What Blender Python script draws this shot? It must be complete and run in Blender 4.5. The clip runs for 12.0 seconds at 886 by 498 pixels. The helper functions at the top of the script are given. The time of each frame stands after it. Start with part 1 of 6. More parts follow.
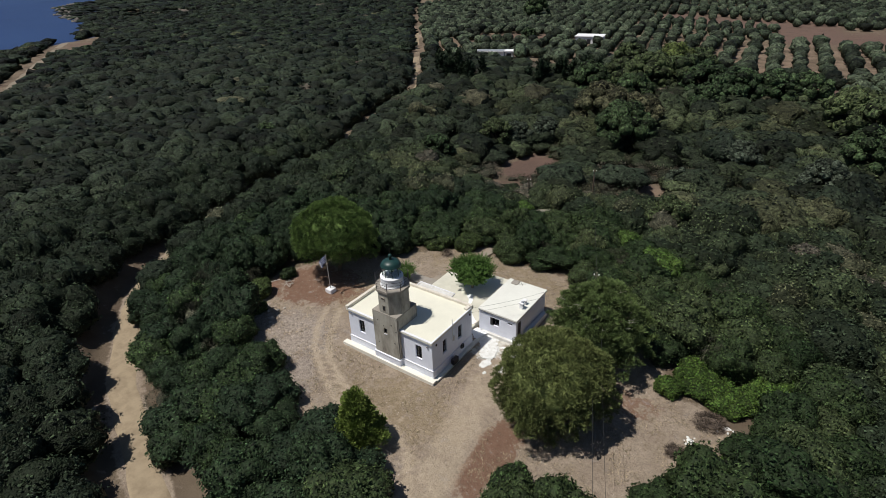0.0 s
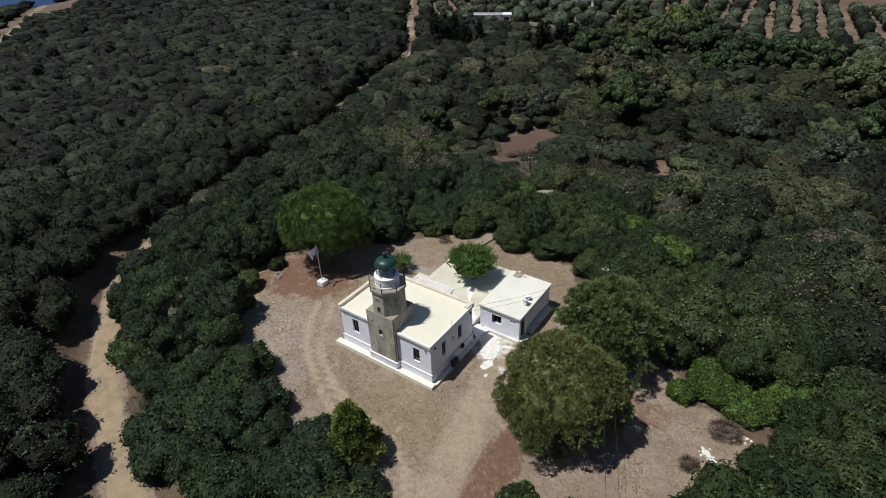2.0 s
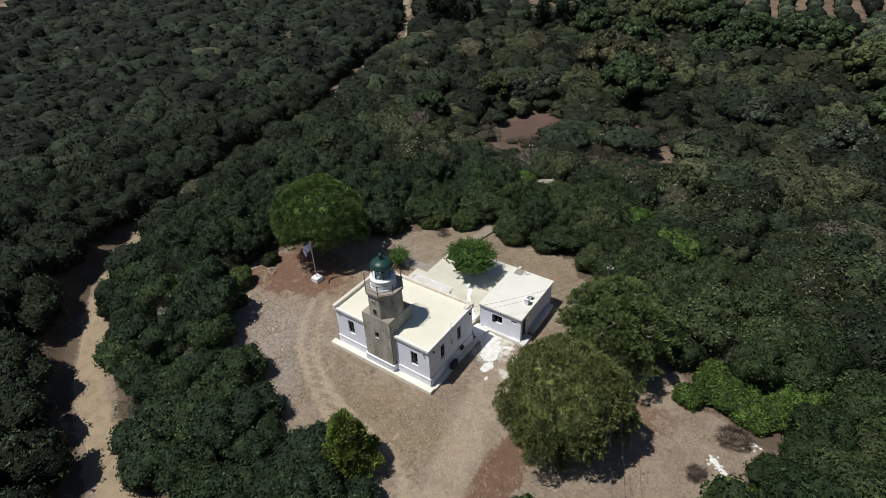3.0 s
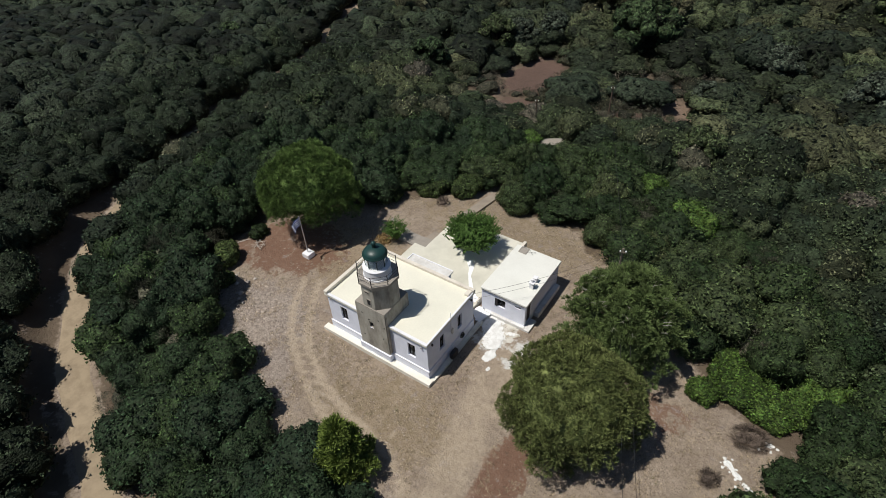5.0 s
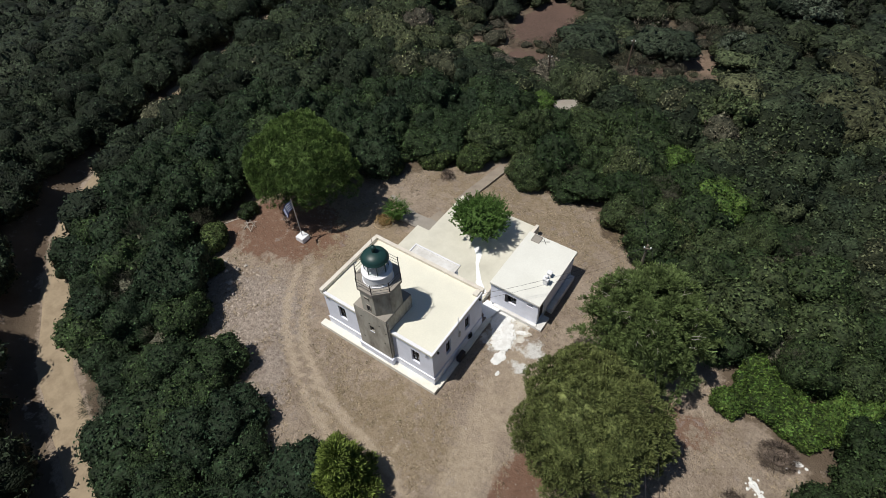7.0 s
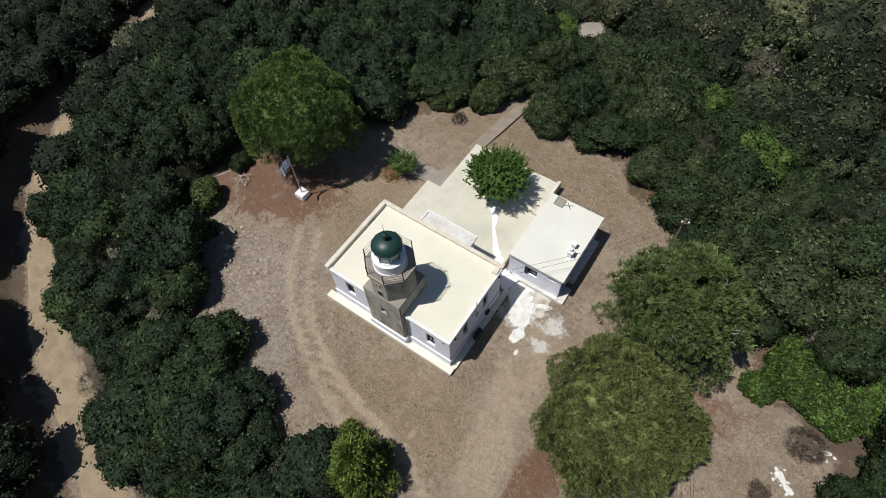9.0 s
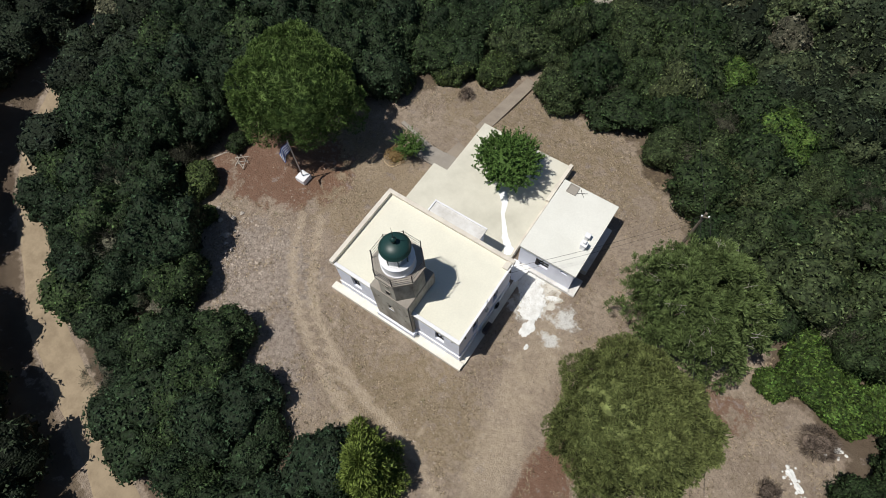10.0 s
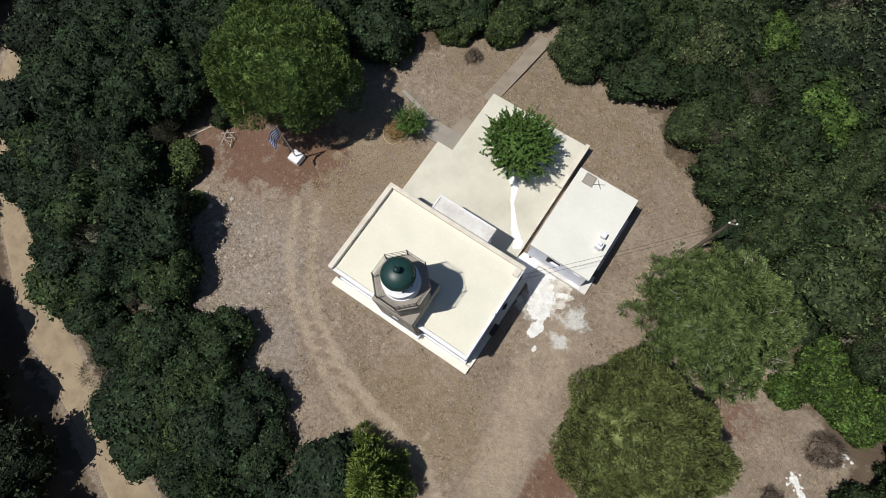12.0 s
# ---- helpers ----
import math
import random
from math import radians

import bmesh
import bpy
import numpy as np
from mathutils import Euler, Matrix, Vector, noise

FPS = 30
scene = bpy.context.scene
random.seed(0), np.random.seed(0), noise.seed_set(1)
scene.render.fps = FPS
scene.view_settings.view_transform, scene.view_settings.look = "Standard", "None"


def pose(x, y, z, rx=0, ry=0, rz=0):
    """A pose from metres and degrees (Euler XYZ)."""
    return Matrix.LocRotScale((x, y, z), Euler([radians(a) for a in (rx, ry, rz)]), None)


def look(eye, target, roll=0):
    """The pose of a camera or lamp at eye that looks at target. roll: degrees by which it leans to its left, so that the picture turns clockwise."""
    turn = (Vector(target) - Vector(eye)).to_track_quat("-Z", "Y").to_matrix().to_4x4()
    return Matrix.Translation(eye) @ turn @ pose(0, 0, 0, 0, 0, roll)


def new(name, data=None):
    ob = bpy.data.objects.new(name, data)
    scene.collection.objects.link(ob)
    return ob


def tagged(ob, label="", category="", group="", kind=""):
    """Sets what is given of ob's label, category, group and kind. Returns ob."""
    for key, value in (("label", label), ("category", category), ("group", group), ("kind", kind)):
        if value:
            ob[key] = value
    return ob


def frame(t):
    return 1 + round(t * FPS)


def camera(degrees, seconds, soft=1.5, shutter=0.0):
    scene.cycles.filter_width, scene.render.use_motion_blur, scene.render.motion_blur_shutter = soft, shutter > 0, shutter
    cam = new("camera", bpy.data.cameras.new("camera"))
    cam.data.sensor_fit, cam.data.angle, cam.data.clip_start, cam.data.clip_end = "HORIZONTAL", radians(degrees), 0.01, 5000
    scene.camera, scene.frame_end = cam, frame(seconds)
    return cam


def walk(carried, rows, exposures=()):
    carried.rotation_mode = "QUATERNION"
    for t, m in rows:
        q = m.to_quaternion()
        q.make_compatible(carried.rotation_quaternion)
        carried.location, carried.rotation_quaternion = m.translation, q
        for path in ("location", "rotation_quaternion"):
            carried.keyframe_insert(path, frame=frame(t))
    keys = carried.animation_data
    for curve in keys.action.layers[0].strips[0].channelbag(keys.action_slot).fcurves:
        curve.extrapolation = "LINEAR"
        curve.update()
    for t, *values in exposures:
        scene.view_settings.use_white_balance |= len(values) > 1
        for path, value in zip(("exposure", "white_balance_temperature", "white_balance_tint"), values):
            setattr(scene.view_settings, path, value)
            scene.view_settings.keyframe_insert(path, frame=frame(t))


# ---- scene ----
cam = camera(78.1, 12.0, soft=0.5)
METRES, EYE, TILT, LEAN, TURN = 35.35, 35.0, 0.0, 0.0, 36.2
ROWS = [
    (0.0, 0.0, 0.0, 0.0, -1.0, -28.75, 1.83),
    (0.5, -0.0006, 0.026, 0.0031, -1.12, -29.66, 1.85),
    (1.0, -0.0025, 0.0577, 0.0059, -1.21, -30.59, 1.85),
    (1.5, -0.0035, 0.0898, 0.0095, -1.3, -31.45, 1.89),
    (2.0, -0.004, 0.1262, 0.0143, -1.56, -32.38, 1.89),
    (2.5, -0.0039, 0.1606, 0.0188, -1.74, -33.25, 1.92),
    (3.0, -0.0028, 0.198, 0.0237, -1.83, -34.53, 1.92),
    (5.0, 0.004, 0.344, 0.0417, -1.86, -40.94, 1.94),
    (5.5, 0.0039, 0.3829, 0.0453, -1.77, -42.47, 1.92),
    (6.0, 0.0024, 0.4277, 0.0497, -1.74, -44.13, 1.88),
    (6.5, -0.0008, 0.4704, 0.0534, -1.78, -45.74, 1.83),
    (7.0, -0.0054, 0.5175, 0.057, -1.81, -47.69, 1.77),
    (9.0, -0.0365, 0.7026, 0.0679, -2.0, -58.33, 1.53),
    (9.5, -0.0442, 0.7464, 0.0711, -2.05, -60.79, 1.48),
    (10.0, -0.0521, 0.7944, 0.074, -2.12, -63.46, 1.45),
    (10.5, -0.0546, 0.8387, 0.0764, -2.18, -65.9, 1.41),
    (11.0, -0.0541, 0.8878, 0.0786, -2.25, -68.53, 1.45),
    (11.5, -0.0539, 0.9359, 0.08, -2.26, -70.99, 1.43),
    (12.0, -0.0552, 0.9914, 0.081, -2.16, -73.67, 1.45),
]
walk(cam, [(t, pose(0, 0, EYE, TILT, LEAN, TURN) @ pose(METRES * x, METRES * y, METRES * z, 90 + pitch, roll, yaw)) for t, x, y, z, yaw, pitch, roll in ROWS])


# ---- light and world ----
SUN_WAY = Vector((0.274, 0.347, -1.0)).normalized()      # the way the sunlight travels
sun_el = math.asin(-SUN_WAY.z)
sun_az = math.atan2(-SUN_WAY.x, -SUN_WAY.y)              # clockwise from +y
world = bpy.data.worlds.new("sky")
scene.world = world
world.use_nodes = True
wn = world.node_tree.nodes
sky = wn.new("ShaderNodeTexSky")
sky.sky_type = "NISHITA"
sky.sun_disc = False
sky.sun_elevation = sun_el
sky.sun_rotation = sun_az
sky.altitude = 40
sky.ozone_density = 3.0
sky.dust_density = 0.4
world.node_tree.links.new(sky.outputs[0], wn["Background"].inputs[0])
wn["Background"].inputs[1].default_value = 0.05
sun_data = bpy.data.lights.new("sun", "SUN")
sun_data.energy = 4.1
sun_data.angle = radians(0.53)
sun_data.color = (1.0, 0.965, 0.90)
sun = new("sun", sun_data)
sun.matrix_world = look((-40, -30, 90), Vector((-40, -30, 90)) + SUN_WAY)
scene.view_settings.exposure = 0.0

rng = np.random.default_rng(7)


# ---- materials ----
def nodes_of(name):
    m = bpy.data.materials.new(name)
    m.use_nodes = True
    nt = m.node_tree
    b = nt.nodes["Principled BSDF"]
    return m, nt, b


def mix(nt, fac, a, b, blend="MIX"):
    n = nt.nodes.new("ShaderNodeMix")
    n.data_type = "RGBA"
    n.blend_type = blend
    for sock, v in ((n.inputs[0], fac), (n.inputs[6], a), (n.inputs[7], b)):
        if isinstance(v, (int, float)):
            sock.default_value = v
        elif isinstance(v, tuple):
            sock.default_value = (*v, 1.0) if len(v) == 3 else v
        else:
            nt.links.new(v, sock)
    return n.outputs[2]


def noise_of(nt, scale, detail=4.0, rough=0.6, lo=0.35, hi=0.65, coord="Object", stretch=None):
    tc = nt.nodes.new("ShaderNodeTexCoord")
    n = nt.nodes.new("ShaderNodeTexNoise")
    n.inputs["Scale"].default_value = scale
    n.inputs["Detail"].default_value = detail
    n.inputs["Roughness"].default_value = rough
    if stretch:
        mp = nt.nodes.new("ShaderNodeMapping")
        mp.inputs["Scale"].default_value = stretch
        nt.links.new(tc.outputs[coord], mp.inputs[0])
        nt.links.new(mp.outputs[0], n.inputs["Vector"])
    else:
        nt.links.new(tc.outputs[coord], n.inputs["Vector"])
    r = nt.nodes.new("ShaderNodeMapRange")
    r.inputs[1].default_value, r.inputs[2].default_value = lo, hi
    nt.links.new(n.outputs[0], r.inputs[0])
    return r.outputs[0]


def math_node(nt, op, a, b=None):
    n = nt.nodes.new("ShaderNodeMath")
    n.operation = op
    for sock, v in zip(n.inputs, (a, b)):
        if v is None:
            continue
        if isinstance(v, (int, float)):
            sock.default_value = v
        else:
            nt.links.new(v, sock)
    return n.outputs[0]


def bump(nt, b, height, strength, dist=0.02):
    n = nt.nodes.new("ShaderNodeBump")
    n.inputs["Strength"].default_value = strength
    n.inputs["Distance"].default_value = dist
    nt.links.new(height, n.inputs["Height"])
    nt.links.new(n.outputs[0], b.inputs["Normal"])


def surface(name, base, stain, grain=30.0, patch=1.2, amount=0.5, rough=0.8, bumpy=0.3, metal=0.0, stretch=None, spec=0.3):
    """A surface with grain and larger stains."""
    m, nt, b = nodes_of(name)
    big = noise_of(nt, patch, 5, 0.65, 0.42, 0.72, stretch=stretch)
    fine = noise_of(nt, grain, 3, 0.6, 0.3, 0.7)
    c = mix(nt, math_node(nt, "MULTIPLY", big, amount), base, stain)
    dark = tuple(v * 0.78 for v in base)
    c = mix(nt, math_node(nt, "MULTIPLY", fine, 0.35), c, dark)
    nt.links.new(c, b.inputs["Base Color"])
    b.inputs["Roughness"].default_value = rough
    b.inputs["Metallic"].default_value = metal
    b.inputs["Specular IOR Level"].default_value = spec
    bump(nt, b, fine, bumpy, 0.01)
    return m


def leaves(name, stops, source, rough=0.65, light=0.12, spread=(0.15, 2.1), grain=0.0, cell=0.0, relief=0.07, inner_shade=0.0):
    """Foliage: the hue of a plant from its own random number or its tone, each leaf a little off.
    cell: leaf clusters a metre, with their own relief; the last number: how much shade is painted into the body under
    the loose leaves."""
    m, nt, b = nodes_of(name)
    if source == "object":
        n = nt.nodes.new("ShaderNodeObjectInfo")
        val = n.outputs["Random"]
    else:
        n = nt.nodes.new("ShaderNodeAttribute")
        n.attribute_name = "tone"
        val = n.outputs["Fac"]
    ramp = nt.nodes.new("ShaderNodeValToRGB")
    e = ramp.color_ramp.elements
    while len(e) < len(stops):
        e.new(0.5)
    for k, (pos, col) in enumerate(stops):
        e[k].position = pos
        e[k].color = (*col, 1)
    nt.links.new(val, ramp.inputs[0])
    geo = nt.nodes.new("ShaderNodeNewGeometry")
    hsv = nt.nodes.new("ShaderNodeHueSaturation")
    mr = nt.nodes.new("ShaderNodeMapRange")
    mr.inputs[3].default_value, mr.inputs[4].default_value = spread
    nt.links.new(geo.outputs["Random Per Island"], mr.inputs[0])
    value = mr.outputs[0]
    if grain > 0:
        value = math_node(nt, "MULTIPLY", value, math_node(nt, "ADD", 0.55, math_node(nt, "MULTIPLY", noise_of(nt, grain, 3, 0.7, 0.35, 0.68), 0.9)))
    if cell > 0:
        tc = nt.nodes.new("ShaderNodeTexCoord")
        vo = nt.nodes.new("ShaderNodeTexVoronoi")
        vo.inputs["Scale"].default_value = cell
        nt.links.new(tc.outputs["Object"], vo.inputs["Vector"])
        sep = nt.nodes.new("ShaderNodeSeparateColor")
        nt.links.new(vo.outputs["Color"], sep.inputs[0])
        value = math_node(nt, "MULTIPLY", value, math_node(nt, "ADD", 0.3, math_node(nt, "MULTIPLY", sep.outputs[0], 1.4)))
        bump(nt, b, math_node(nt, "SUBTRACT", 1.0, vo.outputs["Distance"]), 1.0, relief)
        nt.links.new(math_node(nt, "ADD", 0.485, math_node(nt, "MULTIPLY", sep.outputs[1], 0.03)), hsv.inputs["Hue"])
    nt.links.new(value, hsv.inputs["Value"])
    nt.links.new(ramp.outputs[0], hsv.inputs["Color"])
    colour = hsv.outputs[0]
    # shade between the leaves, put into the body's colour
    if inner_shade > 0:
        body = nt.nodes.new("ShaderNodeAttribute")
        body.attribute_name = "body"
        colour = mix(nt, math_node(nt, "MULTIPLY", body.outputs["Fac"], inner_shade), colour, (0.011, 0.016, 0.008))
    nt.links.new(colour, b.inputs["Base Color"])
    b.inputs["Roughness"].default_value = rough
    b.inputs["Specular IOR Level"].default_value = light
    return m


M_WHITE = surface("whitewash", (0.80, 0.825, 0.92), (0.62, 0.645, 0.74), 18, 0.9, 0.5, 0.85, 0.25)
M_TRIM = surface("white_trim", (0.82, 0.82, 0.84), (0.62, 0.62, 0.62), 20, 1.1, 0.5, 0.8, 0.25)
M_ROOF = surface("cream_roof", (0.78, 0.755, 0.635), (0.66, 0.64, 0.54), 9, 0.35, 0.7, 0.9, 0.15)
M_ANNEX = surface("pale_roof", (0.745, 0.74, 0.68), (0.64, 0.63, 0.57), 9, 0.4, 0.7, 0.9, 0.15)
M_TERRACE = surface("cream_concrete", (0.66, 0.635, 0.54), (0.50, 0.48, 0.40), 12, 0.35, 0.9, 0.9, 0.2)
M_PARAPET = surface("weathered_parapet", (0.72, 0.67, 0.58), (0.45, 0.38, 0.33), 16, 0.8, 0.7, 0.9, 0.3)
M_FOOT = surface("worn_whitewash", (0.74, 0.73, 0.71), (0.48, 0.45, 0.40), 12, 0.9, 0.9, 0.9, 0.3)
M_APRON = surface("cream_apron", (0.80, 0.77, 0.68), (0.60, 0.55, 0.45), 12, 0.8, 0.7, 0.9, 0.2)
M_STONE = surface("grey_render", (0.41, 0.385, 0.33), (0.15, 0.13, 0.105), 7, 1.3, 1.0, 0.9, 0.6, stretch=(1, 1, 0.35))
M_PATH = surface("worn_path", (0.31, 0.262, 0.21), (0.21, 0.172, 0.135), 9, 0.9, 0.9, 0.95, 0.5)
M_CONC = surface("grey_concrete", (0.33, 0.30, 0.26), (0.22, 0.19, 0.16), 14, 0.6, 0.7, 0.9, 0.4)
M_DOME = surface("green_dome", (0.012, 0.043, 0.040), (0.018, 0.058, 0.050), 20, 2, 0.6, 0.42, 0.05, spec=0.4)
M_IRON = surface("dark_iron", (0.045, 0.042, 0.045), (0.09, 0.06, 0.045), 30, 4, 0.5, 0.55, 0.2, metal=0.3)
M_WOOD = surface("dark_wood", (0.028, 0.026, 0.028), (0.018, 0.016, 0.016), 30, 3, 0.6, 0.6, 0.3)
M_POLE = surface("pole_wood", (0.19, 0.16, 0.125), (0.11, 0.09, 0.07), 30, 2, 0.6, 0.8, 0.4)
M_TWIG = surface("bleached_twig", (0.34, 0.32, 0.28), (0.22, 0.20, 0.17), 20, 2, 0.6, 0.9, 0.3)
M_BARK = surface("bark", (0.13, 0.095, 0.07), (0.06, 0.045, 0.035), 14, 2, 0.7, 0.9, 0.8)
M_METAL = surface("galvanised", (0.55, 0.56, 0.58), (0.4, 0.4, 0.4), 20, 2, 0.5, 0.4, 0.1, metal=0.6)
M_CABLE = surface("black_cable", (0.02, 0.02, 0.02), (0.03, 0.03, 0.03), 20, 2, 0.3, 0.6, 0.0)
# near black: the shade inside rooms and openings is put into this colour
M_DARK = surface("room_shade", (0.03, 0.03, 0.03), (0.02, 0.02, 0.02), 5, 1, 0.5, 0.9, 0.1)
M_LIME = surface("spilled_lime", (0.80, 0.80, 0.78), (0.56, 0.54, 0.50), 10, 2.2, 0.9, 0.95, 0.7)
M_FRESH = surface("fresh_lime", (0.88, 0.88, 0.87), (0.78, 0.78, 0.77), 10, 1.5, 0.5, 0.9, 0.3)
M_LIMEDUST = surface("lime_dust", (0.62, 0.59, 0.53), (0.27, 0.22, 0.165), 8, 1.6, 1.0, 0.95, 0.5)
M_ROCK = surface("pale_rock", (0.46, 0.41, 0.36), (0.30, 0.25, 0.21), 10, 2, 0.6, 0.95, 0.5)
M_PEBBLE = leaves("pebbles", ((0.0, (0.33, 0.28, 0.235)), (1.0, (0.33, 0.28, 0.235))), "object", 0.95, 0.1, spread=(0.5, 1.6))
M_SHORE = surface("shore_rock", (0.15, 0.135, 0.12), (0.07, 0.062, 0.055), 2, 0.2, 0.8, 0.95, 0.5)
M_RUIN = surface("ruin_stone", (0.30, 0.27, 0.23), (0.17, 0.15, 0.13), 2, 0.4, 0.8, 0.95, 0.5)
M_FLAGW = surface("white_cloth", (0.80, 0.80, 0.82), (0.7, 0.7, 0.72), 30, 3, 0.4, 0.9, 0.1)
M_FLAGB = surface("blue_cloth", (0.03, 0.08, 0.33), (0.03, 0.06, 0.25), 30, 3, 0.4, 0.9, 0.1)
M_HOSE = surface("pale_hose", (0.55, 0.42, 0.27), (0.4, 0.3, 0.2), 30, 3, 0.4, 0.7, 0.1)


def glass_material():
    m, nt, b = nodes_of("window_glass")
    b.inputs["Base Color"].default_value = (0.9, 0.95, 0.95, 1)
    b.inputs["Roughness"].default_value = 0.04
    b.inputs["Transmission Weight"].default_value = 1.0
    b.inputs["IOR"].default_value = 1.3
    return m


M_GLASS = glass_material()

# scrub greens by tone, with distance haze put in as less saturation
HAZED_MAQUIS = ((0.0, (0.018, 0.027, 0.017)), (0.4, (0.034, 0.048, 0.025)), (0.7, (0.056, 0.073, 0.034)),
          (0.9, (0.082, 0.090, 0.046)), (1.0, (0.108, 0.092, 0.075)))
M_MASTIC = leaves("mastic_leaves", ((0.0, (0.0155, 0.028, 0.0145)), (0.7, (0.022, 0.038, 0.0165)), (1.0, (0.036, 0.058, 0.020))), "object", grain=1.3, cell=7.0, inner_shade=0.7)
M_SHRUB = leaves("shrub_leaves", ((0.0, (0.016, 0.030, 0.011)), (0.45, (0.032, 0.050, 0.018)), (0.8, (0.047, 0.065, 0.026)), (1.0, (0.070, 0.083, 0.036))), "object", grain=1.3, cell=7.0, inner_shade=0.65, spread=(0.2, 1.85))
M_MAQUIS = leaves("maquis_leaves", HAZED_MAQUIS, "tone", grain=0.9, cell=6.0, relief=0.10, inner_shade=0.65, spread=(0.2, 1.9))
# same hazed greens darkened, for shade between leaves that smooth mounds lack
M_MIDSCRUB = leaves("mid_maquis_leaves", tuple((a, (0.70 * x, 0.66 * y, 0.68 * z)) for a, (x, y, z) in HAZED_MAQUIS), "tone", grain=0.8, cell=4.5, relief=0.11, spread=(0.35, 1.75))
M_FARSCRUB = leaves("far_maquis_leaves", tuple((a, (0.57 * x, 0.57 * y, 0.55 * z)) for a, (x, y, z) in HAZED_MAQUIS), "tone", grain=0.25, cell=1.5, relief=0.5)
M_LEAFY = leaves("light_shrub_leaves", ((0.0, (0.046, 0.068, 0.022)), (1.0, (0.062, 0.082, 0.028))), "object", grain=1.3, cell=7.0, inner_shade=0.4, spread=(0.4, 1.7))
M_TWIGGY = leaves("bare_twigs", ((0.0, (0.050, 0.052, 0.034)), (1.0, (0.076, 0.072, 0.052))), "object", 0.8, 0.2, cell=8.0)
M_PINE = leaves("pine_needles", ((0.0, (0.116, 0.136, 0.048)), (1.0, (0.120, 0.141, 0.050))), "object", spread=(0.6, 1.5), grain=1.5)
M_PINE_DEEP = leaves("deep_pine_needles", ((0.0, (0.096, 0.148, 0.042)), (1.0, (0.10, 0.152, 0.043))), "object", spread=(0.6, 1.5), grain=1.5)
M_PINE_DARK = leaves("dark_pine_needles", ((0.0, (0.094, 0.130, 0.046)), (1.0, (0.098, 0.135, 0.048))), "object", spread=(0.6, 1.5), grain=1.2)
M_PINE_FAR = leaves("tree_leaves", ((0.0, (0.025, 0.040, 0.018)), (1.0, (0.039, 0.059, 0.025))), "object", grain=1.0, cell=3.0, relief=0.15)
M_PINE_MID = leaves("far_pine_needles", ((0.0, (0.036, 0.049, 0.022)), (1.0, (0.046, 0.059, 0.025))), "object", cell=3.0, relief=0.15)
M_PINE_LIGHT = leaves("light_pine_needles", ((0.0, (0.058, 0.076, 0.024)), (1.0, (0.066, 0.084, 0.026))), "object", cell=3.0, relief=0.15)
M_RUSSET = leaves("russet_leaves", ((0.0, (0.052, 0.052, 0.028)), (1.0, (0.062, 0.060, 0.034))), "object", cell=3.0, relief=0.15)
M_YOUNG = leaves("young_pine_needles", ((0.0, (0.145, 0.195, 0.045)), (1.0, (0.145, 0.195, 0.045))), "object", spread=(0.5, 1.5))
M_MULB = leaves("broad_leaves", ((0.0, (0.078, 0.142, 0.034)), (1.0, (0.08, 0.147, 0.035))), "object", spread=(0.5, 1.5))
M_OLIVE = leaves("olive_leaves", ((0.0, (0.026, 0.036, 0.021)), (1.0, (0.044, 0.054, 0.034))), "tone", grain=0.6, cell=1.8, relief=0.25)
M_CYPRESS = leaves("cypress_leaves", ((0.0, (0.010, 0.017, 0.010)), (1.0, (0.014, 0.022, 0.011))), "object")
M_DRY = leaves("dry_stalks", ((0.0, (0.23, 0.18, 0.12)), (0.6, (0.33, 0.265, 0.18)), (1.0, (0.12, 0.115, 0.06))), "tone", 0.9, 0.1)
M_VINE = leaves("bright_leaves", ((0.0, (0.052, 0.090, 0.019)), (1.0, (0.057, 0.096, 0.021))), "object", grain=1.3, cell=7.0, inner_shade=0.35, spread=(0.5, 1.5))
M_DEADLEAF = leaves("grey_leaves", ((0.0, (0.038, 0.048, 0.034)), (1.0, (0.046, 0.056, 0.039))), "object", cell=3.0, relief=0.15)
M_STRAW = leaves("straw_stalks", ((0.0, (0.24, 0.165, 0.075)), (1.0, (0.24, 0.165, 0.075))), "object", 0.9, 0.1)
M_DEAD = leaves("dead_twigs", ((0.0, (0.10, 0.078, 0.062)), (1.0, (0.12, 0.095, 0.078))), "object", 0.9, 0.1)


